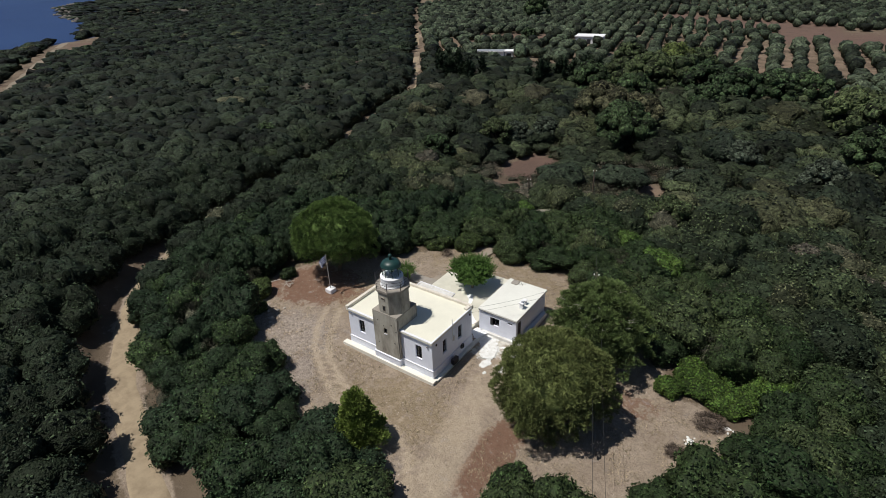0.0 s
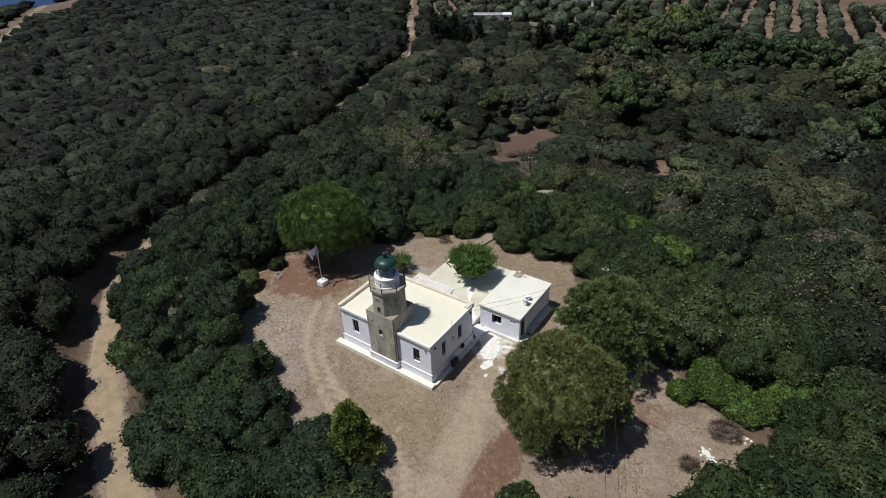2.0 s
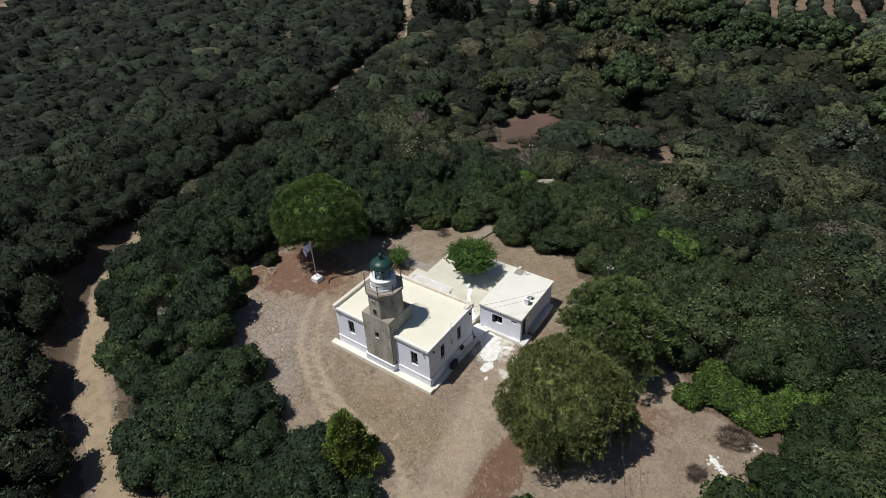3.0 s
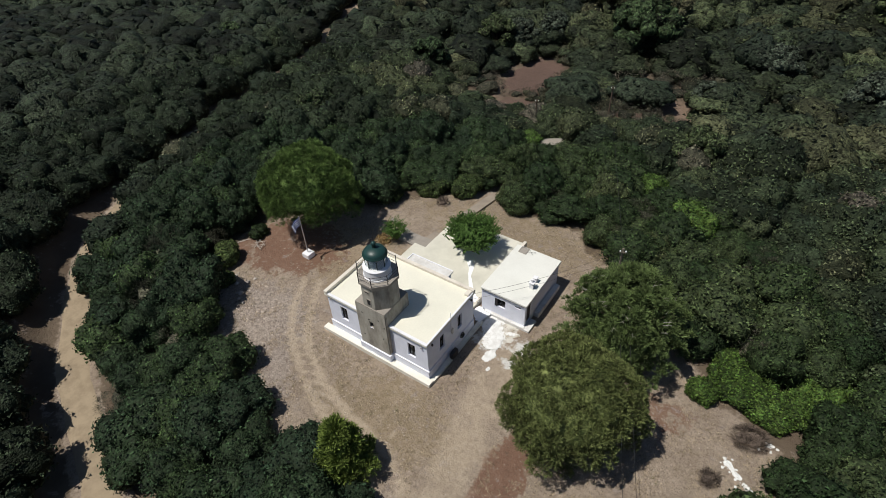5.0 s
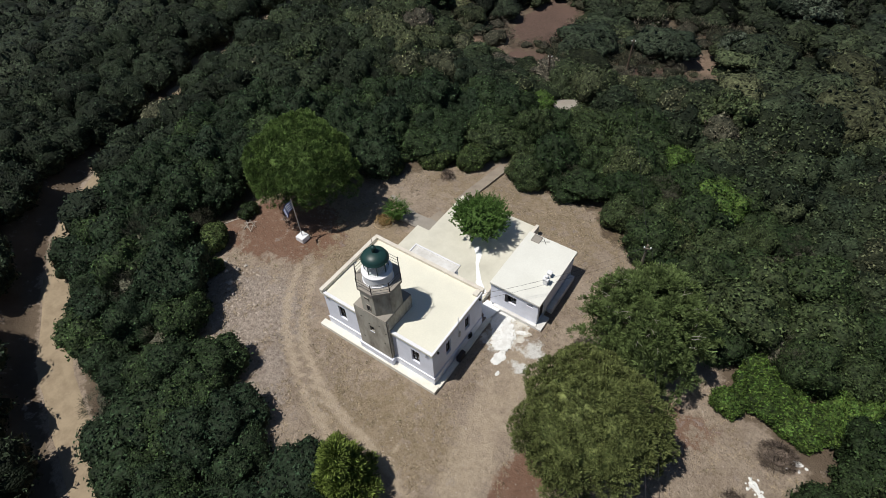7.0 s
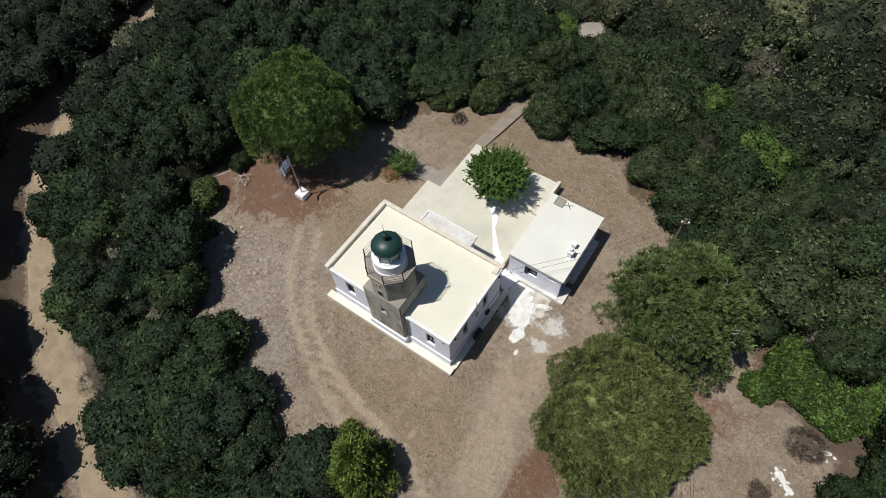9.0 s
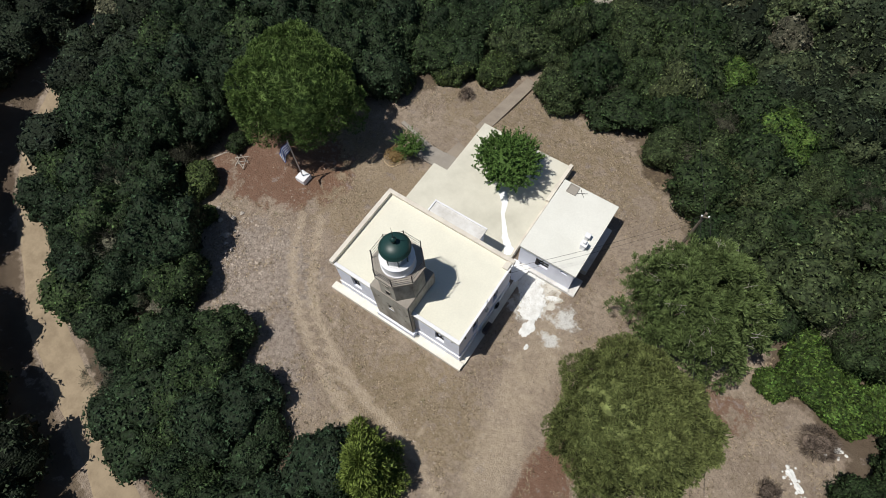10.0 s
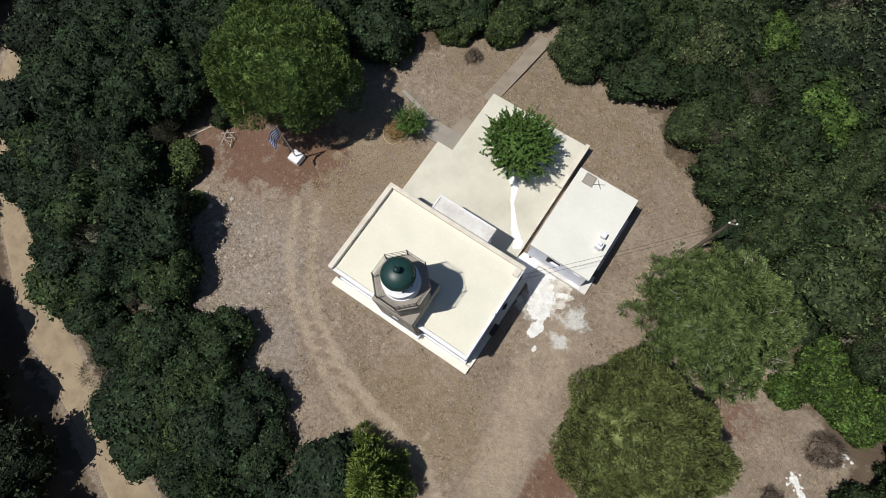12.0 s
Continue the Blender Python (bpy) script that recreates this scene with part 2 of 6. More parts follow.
def ground_material():
    m, nt, b = nodes_of("earth")

    def att(name):
        n = nt.nodes.new("ShaderNodeAttribute")
        n.attribute_name = name
        return n.outputs["Fac"]

    def edge(mask, noise_out, amount=0.6):
        """A mask with a ragged rim."""
        s = math_node(nt, "ADD", mask, math_node(nt, "MULTIPLY", math_node(nt, "SUBTRACT", noise_out, 0.5), amount))
        r = nt.nodes.new("ShaderNodeMapRange")
        r.interpolation_type = "SMOOTHSTEP"
        r.inputs[1].default_value, r.inputs[2].default_value = 0.3, 0.7
        nt.links.new(s, r.inputs[0])
        return r.outputs[0]

    big = noise_of(nt, 0.18, 5, 0.6, 0.35, 0.65)
    mid = noise_of(nt, 0.9, 6, 0.7, 0.35, 0.65)
    fine = noise_of(nt, 7.0, 5, 0.75, 0.3, 0.7)
    speck = noise_of(nt, 3.2, 8, 0.85, 0.42, 0.62)
    clod = noise_of(nt, 4.0, 7, 0.85, 0.54, 0.62)
    grass = noise_of(nt, 1.5, 8, 0.8, 0.47, 0.60)
    soil = mix(nt, big, (0.11, 0.080, 0.058), (0.19, 0.148, 0.106))
    dirt = mix(nt, mid, (0.345, 0.270, 0.208), (0.475, 0.388, 0.302))
    dirt = mix(nt, math_node(nt, "MULTIPLY", speck, 0.85), dirt, (0.19, 0.145, 0.110))
    dirt = mix(nt, math_node(nt, "MULTIPLY", fine, 0.45), dirt, (0.50, 0.42, 0.335))
    dirt = mix(nt, math_node(nt, "MULTIPLY", noise_of(nt, 0.45, 5, 0.65, 0.42, 0.66), 0.5), dirt, (0.175, 0.128, 0.094))
    c = mix(nt, edge(att("clear"), mid), soil, dirt)
    straw = mix(nt, fine, (0.25, 0.185, 0.11), (0.38, 0.30, 0.195))
    c = mix(nt, math_node(nt, "MULTIPLY", edge(att("straw"), mid, 0.9), 0.6), c, straw)
    weed = mix(nt, fine, (0.160, 0.124, 0.072), (0.27, 0.215, 0.13))
    c = mix(nt, math_node(nt, "MULTIPLY", math_node(nt, "MULTIPLY", grass, att("weeds")), 0.7), c, weed)
    red = mix(nt, mid, (0.155, 0.078, 0.050), (0.225, 0.125, 0.085))
    c = mix(nt, math_node(nt, "MULTIPLY", edge(att("red"), mid, 0.9), 0.85), c, red)
    grey = mix(nt, speck, (0.43, 0.375, 0.335), (0.185, 0.148, 0.128))
    c = mix(nt, math_node(nt, "MULTIPLY", edge(att("stony"), mid, 1.2), 0.6), c, grey)
    track = mix(nt, speck, (0.49, 0.40, 0.30), (0.40, 0.32, 0.235))
    c = mix(nt, math_node(nt, "MULTIPLY", edge(att("track"), mid, 0.4), 0.85), c, track)
    c = mix(nt, math_node(nt, "MULTIPLY", edge(att("lime"), mid, 0.75), 0.9), c, (0.74, 0.73, 0.70))
    field = mix(nt, math_node(nt, "MULTIPLY", speck, big), (0.150, 0.098, 0.078), (0.085, 0.060, 0.048))
    c = mix(nt, edge(att("field"), mid, 0.8), c, field)
    pale = mix(nt, speck, (0.27, 0.195, 0.145), (0.15, 0.108, 0.08))
    c = mix(nt, edge(att("pale"), big, 0.4), c, pale)
    c = mix(nt, math_node(nt, "MULTIPLY", math_node(nt, "MULTIPLY", clod, math_node(nt, "MAXIMUM", math_node(nt, "SUBTRACT", att("clear"), att("track")), 0.0)), 0.6), c, (0.125, 0.092, 0.067))
    nt.links.new(c, b.inputs["Base Color"])
    b.inputs["Roughness"].default_value = 0.95
    b.inputs["Specular IOR Level"].default_value = 0.15
    bump(nt, b, math_node(nt, "ADD", math_node(nt, "ADD", fine, mid), speck), 0.8, 0.05)
    return m


M_EARTH = ground_material()
M_COAST = surface("shore_track", (0.25, 0.205, 0.155), (0.17, 0.135, 0.10), 3, 0.4, 1.0, 0.95, 0.5)
M_ROAD = surface("packed_dirt", (0.335, 0.265, 0.18), (0.215, 0.165, 0.11), 6, 0.8, 1.0, 0.95, 0.5)


# ---- mesh tools ----
def part(name, bm, mat, parent=None, label="", smooth=False):
    me = bpy.data.meshes.new(name)
    bm.to_mesh(me)
    bm.free()
    me.materials.append(mat)
    if smooth:
        for p in me.polygons:
            p.use_smooth = True
    ob = new(name, me)
    if parent is not None:
        ob.parent = parent
    if label:
        tagged(ob, label)
    return ob


def thing(name, x, y, z, label, category, group="", turn=0.0):
    e = new(name)
    e.empty_display_size = 0.3
    e.matrix_world = pose(x, y, z, 0, 0, turn)
    tagged(e, label, category, group)
    return e


def box(bm, x0, y0, z0, x1, y1, z1, bevel=0.0):
    r = bmesh.ops.create_cube(bm, size=1.0)
    bmesh.ops.transform(bm, matrix=Matrix.Translation(((x0 + x1) / 2, (y0 + y1) / 2, (z0 + z1) / 2)) @ Matrix.Diagonal((x1 - x0, y1 - y0, z1 - z0, 1)), verts=r["verts"])
    if bevel:
        es = list({e for v in r["verts"] for e in v.link_edges})
        bmesh.ops.bevel(bm, geom=es, offset=bevel, segments=1, affect="EDGES")
    return bm


def boxes(*list_of, bevel=0.0):
    bm = bmesh.new()
    for b in list_of:
        box(bm, *b, bevel=bevel)
    return bm


def prism(bm, n, r0, z0, r1, z1, cx=0.0, cy=0.0, turn=0.0, caps=True):
    """A ring of n sides from radius r0 at z0 to r1 at z1."""
    lo = [bm.verts.new((cx + r0 * math.cos(turn + 2 * math.pi * k / n), cy + r0 * math.sin(turn + 2 * math.pi * k / n), z0)) for k in range(n)]
    hi = [bm.verts.new((cx + r1 * math.cos(turn + 2 * math.pi * k / n), cy + r1 * math.sin(turn + 2 * math.pi * k / n), z1)) for k in range(n)]
    for k in range(n):
        bm.faces.new((lo[k], lo[(k + 1) % n], hi[(k + 1) % n], hi[k]))
    if caps:
        bm.faces.new(lo[::-1])
        bm.faces.new(hi)
    return bm


def lathe(bm, profile, n=32, cx=0.0, cy=0.0, turn=0.0):
    rings = []
    for r, z in profile:
        rings.append([bm.verts.new((cx + r * math.cos(turn + 2 * math.pi * k / n), cy + r * math.sin(turn + 2 * math.pi * k / n), z)) for k in range(n)])
    for a, c in zip(rings, rings[1:]):
        for k in range(n):
            bm.faces.new((a[k], a[(k + 1) % n], c[(k + 1) % n], c[k]))
    bm.faces.new(rings[0][::-1])
    bm.faces.new(rings[-1])
    return bm


def tube(bm, pts, radii, n=8):
    """A tapered tube along points."""
    rings = []
    for k, p in enumerate(pts):
        p = Vector(p)
        a = Vector(pts[max(k - 1, 0)])
        c = Vector(pts[min(k + 1, len(pts) - 1)])
        q = (c - a).to_track_quat("Z", "X")
        r = radii[k] if isinstance(radii, (list, tuple)) else radii
        rings.append([bm.verts.new(p + q @ Vector((r * math.cos(2 * math.pi * j / n), r * math.sin(2 * math.pi * j / n), 0))) for j in range(n)])
    for a, c in zip(rings, rings[1:]):
        for j in range(n):
            bm.faces.new((a[j], a[(j + 1) % n], c[(j + 1) % n], c[j]))
    bm.faces.new(rings[0][::-1])
    bm.faces.new(rings[-1])
    return bm


def mesh_from(name, verts, faces_by_size, mat, tone=None, rounded=False):
    """A mesh from arrays: verts (n, 3) and index arrays (m, 3) and (k, 4)."""
    me = bpy.data.meshes.new(name)
    tris, quads = faces_by_size
    loops = np.concatenate([tris.ravel(), quads.ravel()]).astype(np.int32)
    starts = np.concatenate([np.arange(len(tris)) * 3, len(tris) * 3 + np.arange(len(quads)) * 4]).astype(np.int32)
    me.vertices.add(len(verts))
    me.vertices.foreach_set("co", np.ascontiguousarray(verts, np.float32).ravel())
    me.loops.add(len(loops))
    me.loops.foreach_set("vertex_index", loops)
    me.polygons.add(len(starts))
    me.polygons.foreach_set("loop_start", starts)
    if tone is not None:
        at = me.attributes.new("tone", "FLOAT", "POINT")
        at.data.foreach_set("value", np.ascontiguousarray(tone, np.float32))
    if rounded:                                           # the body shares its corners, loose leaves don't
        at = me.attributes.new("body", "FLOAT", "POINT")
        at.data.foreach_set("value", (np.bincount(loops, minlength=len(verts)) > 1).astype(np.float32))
        me.polygons.foreach_set("use_smooth", np.ones(len(starts), bool))
    me.update(calc_edges=True)
    me.materials.append(mat)
    return me


# ---- the plan: clearing, road, terrain ----
CLEAR = [(-50.6, 36.2), (-46, 43), (-41, 46.5), (-39, 49.8), (-36.5, 52.6), (-32, 54.2), (-25.2, 54), (-21.6, 54), (-19, 50.8),
         (-15.5, 50.2), (-14, 46), (-8, 44.5), (-6, 41.2), (-6.2, 39.5), (-3.0, 39.5), (0.2, 38.2), (0.5, 35.0), (-1.7, 29.6), (-6.2, 25.6),
         (-9.8, 24.3), (-12.6, 22.3), (-13.3, 17.0), (-14.5, 8.0), (-17.5, 8.0), (-19.5, 17.0), (-21.0, 19.8), (-26.8, 20.4), (-30.3, 19.4),
         (-32.7, 21.8), (-36.2, 21.0), (-37.6, 22.7), (-41.0, 23.3), (-43.2, 25.2), (-48.8, 28.2), (-47.6, 31.2), (-50.6, 32.6)]
ROAD = [(6, -14), (-8, -5), (-20, 2), (-30, 6.8), (-36.5, 9.2), (-40.2, 10.5), (-45.3, 12.3), (-49.9, 14.1), (-55.3, 16.7), (-61.4, 20.5), (-66, 24.3), (-69.3, 29.5), (-72.2, 35.2), (-75, 43), (-79, 53.5),
        (-82, 67), (-85.5, 80), (-92.8, 99.4), (-99.3, 119.8), (-108, 137.7), (-137, 174), (-171, 218), (-215, 275), (-330, 424)]
COAST_ROAD = [(-185, 35), (-215, 56), (-271, 83.7), (-304, 100), (-337, 117), (-381, 143), (-425, 167), (-465, 189)]


def seg_dist(px, py, line, closed=False):
    """Distance of points from a line of straight pieces."""
    pts = list(line) + ([line[0]] if closed else [])
    best = np.full(np.shape(px), 1e9)
    for (ax, ay), (bx, by) in zip(pts, pts[1:]):
        dx, dy = bx - ax, by - ay
        t = np.clip(((px - ax) * dx + (py - ay) * dy) / (dx * dx + dy * dy), 0, 1)
        best = np.minimum(best, np.hypot(px - ax - t * dx, py - ay - t * dy))
    return best


def inside(px, py, poly):
    res = np.zeros(np.shape(px), bool)
    for (ax, ay), (bx, by) in zip(poly, poly[1:] + poly[:1]):
        cross = (ay > py) != (by > py)
        xx = ax + (py - ay) * (bx - ax) / (by - ay if by != ay else 1e-9)
        res ^= cross & (px < xx)
    return res


def clear_depth(px, py):
    """Metres inside the clearing (negative outside)."""
    d = seg_dist(px, py, CLEAR, True)
    return np.where(inside(px, py, CLEAR), d, -d)


def smooth(a, b, v):
    t = np.clip((v - a) / (b - a), 0, 1)
    return t * t * (3 - 2 * t)


COAST_A, COAST_U = np.array((-375.0, 114.0)), np.array((-0.868, 0.496))


SHORE = [(-400, -60), (31, -8), (76, 3), (120, 10), (184, 18), (237, 4), (355, -19), (454, -34), (514, -23), (550, 10), (700, 160), (1200, 420)]      # along the coast, out to the water


def inland(px, py):
    """Metres from the shore, positive on land."""
    ux, uy = COAST_U
    along = (px - COAST_A[0]) * ux + (py - COAST_A[1]) * uy
    off = (px - COAST_A[0]) * uy - (py - COAST_A[1]) * ux
    return off - np.interp(along, [a for a, _ in SHORE], [b for _, b in SHORE]) + 3 * np.sin(along / 23.0) + 2 * np.sin(along / 9.0 + 1)


def road_side(px, py, line):
    """Distance from the road, negative on its seaward side."""
    best, sign = np.full(np.shape(px), 1e9), np.ones(np.shape(px))
    for (ax, ay), (bx, by) in zip(line, line[1:]):
        dx, dy = bx - ax, by - ay
        t = np.clip(((px - ax) * dx + (py - ay) * dy) / (dx * dx + dy * dy), 0, 1)
        d = np.hypot(px - ax - t * dx, py - ay - t * dy)
        side = np.where(dx * (py - ay) - dy * (px - ax) > 0, -1.0, 1.0)
        sign = np.where(d < best, side, sign)
        best = np.minimum(best, d)
    return best * sign


def terrain(px, py):
    px, py = np.asarray(px, float), np.asarray(py, float)
    h = 0.5 - 0.0 * px
    dip = road_side(px, py, ROAD[:14])
    low = smooth(12, 2.5, dip) * (1 - 0.6 * smooth(-2.2, -6, dip))
    h = h - low * (3.3 - 2.3 * smooth(18, 36, py)) * smooth(-14, -30, px)
    h = h - 1.2 * smooth(-55, -75, px) * smooth(20, 40, py)
    h = h - 1.0 * smooth(44, 56, py) - 4.0 * smooth(56, 110, py) * smooth(-95, -45, px)
    h = h - 3.0 * smooth(110, 260, py) - 5.0 * smooth(-120, -330, px)
    h = h + 0.12 * np.sin(px * 0.31 + 1) * np.sin(py * 0.27) + 0.05 * np.sin(px * 0.9) * np.sin(py * 0.8 + 2)
    shore = inland(px, py)
    h = np.where(shore < 60, h - (60 - np.clip(shore, -60, 60)) / 60.0 * 5.0, h)
    return h


def th(x, y):
    return float(terrain(x, y))


# ---- ground: one sheet to the horizon ----
def axis(lo, hi, step, far_lo, far_hi, grow=1.16):
    mid = list(np.arange(lo, hi + 1e-6, step))
    s, v, left = step, lo, []
    while v > far_lo:
        s *= grow
        v -= s
        left.append(v)
    s, v, right = step, hi, []
    while v < far_hi:
        s *= grow
        v += s
        right.append(v)
    return np.array(left[::-1] + mid + right)


def disc(px, py, cx, cy, rx, ry, turn=0.0, soft=0.5):
    c, s = math.cos(radians(turn)), math.sin(radians(turn))
    u, v = (px - cx) * c + (py - cy) * s, -(px - cx) * s + (py - cy) * c
    return smooth(1 + soft, 1 - soft, np.hypot(u / rx, v / ry))


gx = axis(-74, 6, 0.5, -3500, 3000)
gy = axis(4, 58, 0.5, -1500, 3500)
GX, GY = np.meshgrid(gx, gy)
fx, fy = GX.ravel(), GY.ravel()
gv = np.column_stack([fx, fy, terrain(fx, fy)])
nxg, nyg = len(gx), len(gy)
idx = np.arange(nxg * nyg).reshape(nyg, nxg)
gq = np.column_stack([idx[:-1, :-1].ravel(), idx[:-1, 1:].ravel(), idx[1:, 1:].ravel(), idx[1:, :-1].ravel()])
g_me = mesh_from("ground", gv, (np.zeros((0, 3), int), gq), M_EARTH)
FIELDS = [(-137, 255, 24, 10, -10), (-92, 187, 15, 8, 0), (-3, 199, 9, 6, 10), (10, 330, 42, 34, 0), (-46.5, 93, 4.2, 9.5, 8), (-41, 80, 5.5, 2.4, -10), (-385, 163, 60, 10, -29), (-52, 362, 55, 17, -8)]
PALE = [(-21.5, 92, 6.0, 2.6, -25), (-47, 79, 6, 1.4, 0), (-112, 143, 3.5, 7, 20), (-540, 285, 30, 12, 20), (-535, 322, 26, 16, 0), (-540, 370, 30, 16, 30), (-590, 300, 22, 12, 0), (-372, 392, 12, 8, 0)]
GROVE = [(-16, 262, 50, 46, 0), (-158, 215, 22, 26, 0)]          # pale soil between planted rows
RUT_A = [(-40.2, 32.8), (-38.4, 29.6), (-36.3, 27.3), (-34.8, 26.2), (-32.5, 24.8), (-30.1, 23.6), (-27.5, 22.8), (-25.3, 22.2), (-22.5, 21.3), (-20, 19), (-18.2, 12)]
RUT_B = [(-38.8, 33.4), (-37.0, 30.4), (-35.4, 28.4), (-33.8, 26.9), (-30.7, 25.2), (-27.7, 24.3), (-24.9, 23.7), (-22.7, 23.3), (-20, 22), (-18.3, 19), (-16.8, 12)]
SPUR = [(-22.7, 23.3), (-23.1, 25.1), (-24.0, 26.7)]
masks = {
    "clear": np.maximum.reduce([smooth(-1.2, 1.0, clear_depth(fx, fy)), 0.8 * smooth(2.2, 1.4, seg_dist(fx, fy, ROAD)), 0.8 * smooth(2.6, 1.2, seg_dist(fx, fy, [(-33, 53), (-31.6, 60), (-31.2, 70)]))]),
    "straw": np.maximum.reduce([0.8 * disc(fx, fy, -24, 25.5, 6, 3.5, 0, 0.6), disc(fx, fy, -38, 38, 5, 5, 0, 0.6), 0.7 * disc(fx, fy, -28, 50, 12, 4, 0, 0.6)]),
    "weeds": np.maximum.reduce([disc(fx, fy, -27, 26.3, 7.5, 3.2, -8, 0.7), 0.8 * disc(fx, fy, -32.5, 28.6, 2.4, 0.8, 0, 0.6), 0.8 * disc(fx, fy, -38.3, 23.4, 2.2, 1.4, 30, 0.6), 0.9 * disc(fx, fy, -26, 50.5, 10, 4, 0, 0.6), 0.6 * disc(fx, fy, -37, 47, 4, 4, 0, 0.6), 0.4 * disc(fx, fy, -6, 35, 5, 4, 0, 0.6)]),
    "red": np.maximum.reduce([disc(fx, fy, -45, 35.5, 5.5, 4.0, 20, 0.5), disc(fx, fy, -14.8, 25.5, 1.6, 4.5, 0, 0.5), 0.45 * disc(fx, fy, -8, 36.5, 3, 2, 0, 0.5)]),
    "stony": np.maximum(disc(fx, fy, -41, 26, 6, 4.5, 35, 0.5), disc(fx, fy, -37, 22.5, 5, 2.5, 10, 0.5)),
    "track": np.maximum(0.85 * smooth(0.7, 0.1, np.minimum(np.minimum(seg_dist(fx, fy, RUT_A), seg_dist(fx, fy, RUT_B)), 0.25 + seg_dist(fx, fy, SPUR))),
                        0.62 * smooth(3.4, 0.6, seg_dist(fx, fy, [(-19.5, 35), (-18.5, 28), (-17.3, 22), (-16.5, 10)]))),
    "lime": np.maximum.reduce([0.75 * disc(fx, fy, -22.8, 38.0, 1.4, 0.7, 0, 0.5), 0.62 * disc(fx, fy, -21.3, 36.6, 1.5, 2.0, 0, 0.6), 0.56 * disc(fx, fy, -18.8, 36.6, 1.0, 1.2, 20, 0.6), 0.5 * disc(fx, fy, -19.2, 34.6, 1.2, 0.8, 20, 0.6)]),
    "field": np.maximum.reduce([disc(fx, fy, *f, soft=0.15) for f in FIELDS] + [0.8 * disc(fx, fy, -33, 87, 13, 6, -8, 0.4)]),
    "pale": np.maximum.reduce([disc(fx, fy, *f, soft=0.2) for f in PALE] + [0.43 * disc(fx, fy, *f, soft=0.2) for f in GROVE] + [0.8 * smooth(5, 0, np.abs(inland(fx, fy)) - 2)]),
}
masks["pale"] = masks["pale"] * (1 - 0.9 * masks["field"])
for key, val in masks.items():
    at = g_me.attributes.new(key, "FLOAT", "POINT")
    at.data.foreach_set("value", np.ascontiguousarray(val, np.float32))
for p in g_me.polygons:
    p.use_smooth = True
ground = tagged(new("ground", g_me), "bare brown earth clearing with stones among dense scrub", "ground", kind="structure")


def ribbon(name, line, width, lift, mat, label, step=0.8, ragged=0.35):
    """A dirt road that follows the ground."""
    pts = [Vector((*p, 0)) for p in line]
    dense = []
    for k in range(len(pts) - 1):
        p0, p1, p2, p3 = pts[max(k - 1, 0)], pts[k], pts[k + 1], pts[min(k + 2, len(pts) - 1)]
        n = max(2, int((p2 - p1).length / step))
        for j in range(n):
            t = j / n
            dense.append(0.5 * ((2 * p1) + (p2 - p0) * t + (2 * p0 - 5 * p1 + 4 * p2 - p3) * t * t + (3 * p1 - p0 - 3 * p2 + p3) * t ** 3))
    rows, across = [], 9
    for k, p in enumerate(dense):
        d = (dense[min(k + 1, len(dense) - 1)] - dense[max(k - 1, 0)]).normalized()
        side = Vector((-d.y, d.x, 0))
        wl = width / 2 + ragged * noise.noise((k * 0.21, 1.3, 0)) + 0.5 * ragged * noise.noise((k * 0.8, 5.3, 0))
        wr = width / 2 + ragged * noise.noise((k * 0.21, 9.3, 0)) + 0.5 * ragged * noise.noise((k * 0.8, 7.3, 0))
        row = []
        for j in range(across):
            f = j / (across - 1)
            q = p + side * (wl * (1 - f) - wr * f)
            rut = -0.05 * (math.exp(-((f - 0.28) / 0.08) ** 2) + math.exp(-((f - 0.72) / 0.08) ** 2))
            rim = -0.10 if j in (0, across - 1) else 0.0
            row.append((q.x, q.y, th(q.x, q.y) + lift + rut + rim))
        rows.append(row)
    v = np.array(rows).reshape(-1, 3)
    ii = np.arange(len(v)).reshape(len(rows), across)
    q = np.column_stack([ii[:-1, :-1].ravel(), ii[:-1, 1:].ravel(), ii[1:, 1:].ravel(), ii[1:, :-1].ravel()])
    me = mesh_from(name, v, (np.zeros((0, 3), int), q), mat)
    for pl in me.polygons:
        pl.use_smooth = True
    return tagged(new(name, me), label, "road", kind="structure")


ribbon("road", ROAD[:-1], 2.7, 0.09, M_ROAD, "pale rutted dirt road winding through dark scrub")
ribbon("road", COAST_ROAD, 4.4, 0.12, M_COAST, "pale dirt road along the shore", 3.0, 1.0)


def sea():
    bm = bmesh.new()
    vs = [bm.verts.new(p) for p in ((-4500, -3000, -11.5), (-150, -3000, -11.5), (-150, 4500, -11.5), (-4500, 4500, -11.5))]
    bm.faces.new(vs)
    m, nt, b = nodes_of("sea_water")
    c = mix(nt, noise_of(nt, 0.01, 4), (0.010, 0.030, 0.11), (0.016, 0.042, 0.135))
    nt.links.new(c, b.inputs["Base Color"])
    b.inputs["Roughness"].default_value = 0.4
    b.inputs["Specular IOR Level"].default_value = 0.2
    bump(nt, b, noise_of(nt, 0.6, 4, 0.6, 0.2, 0.8), 0.3, 0.3)
    tagged(part("water", bm, m), "calm blue sea beyond the rocky shore", "water", kind="structure")


sea()


# ---- keeper's house ----
HX0, HX1, HY0, HY1 = -33.6, -23.5, 29.9, 36.4      # outer wall faces
HZ0, HZ1 = 0.4, 4.62
WALL = 0.45


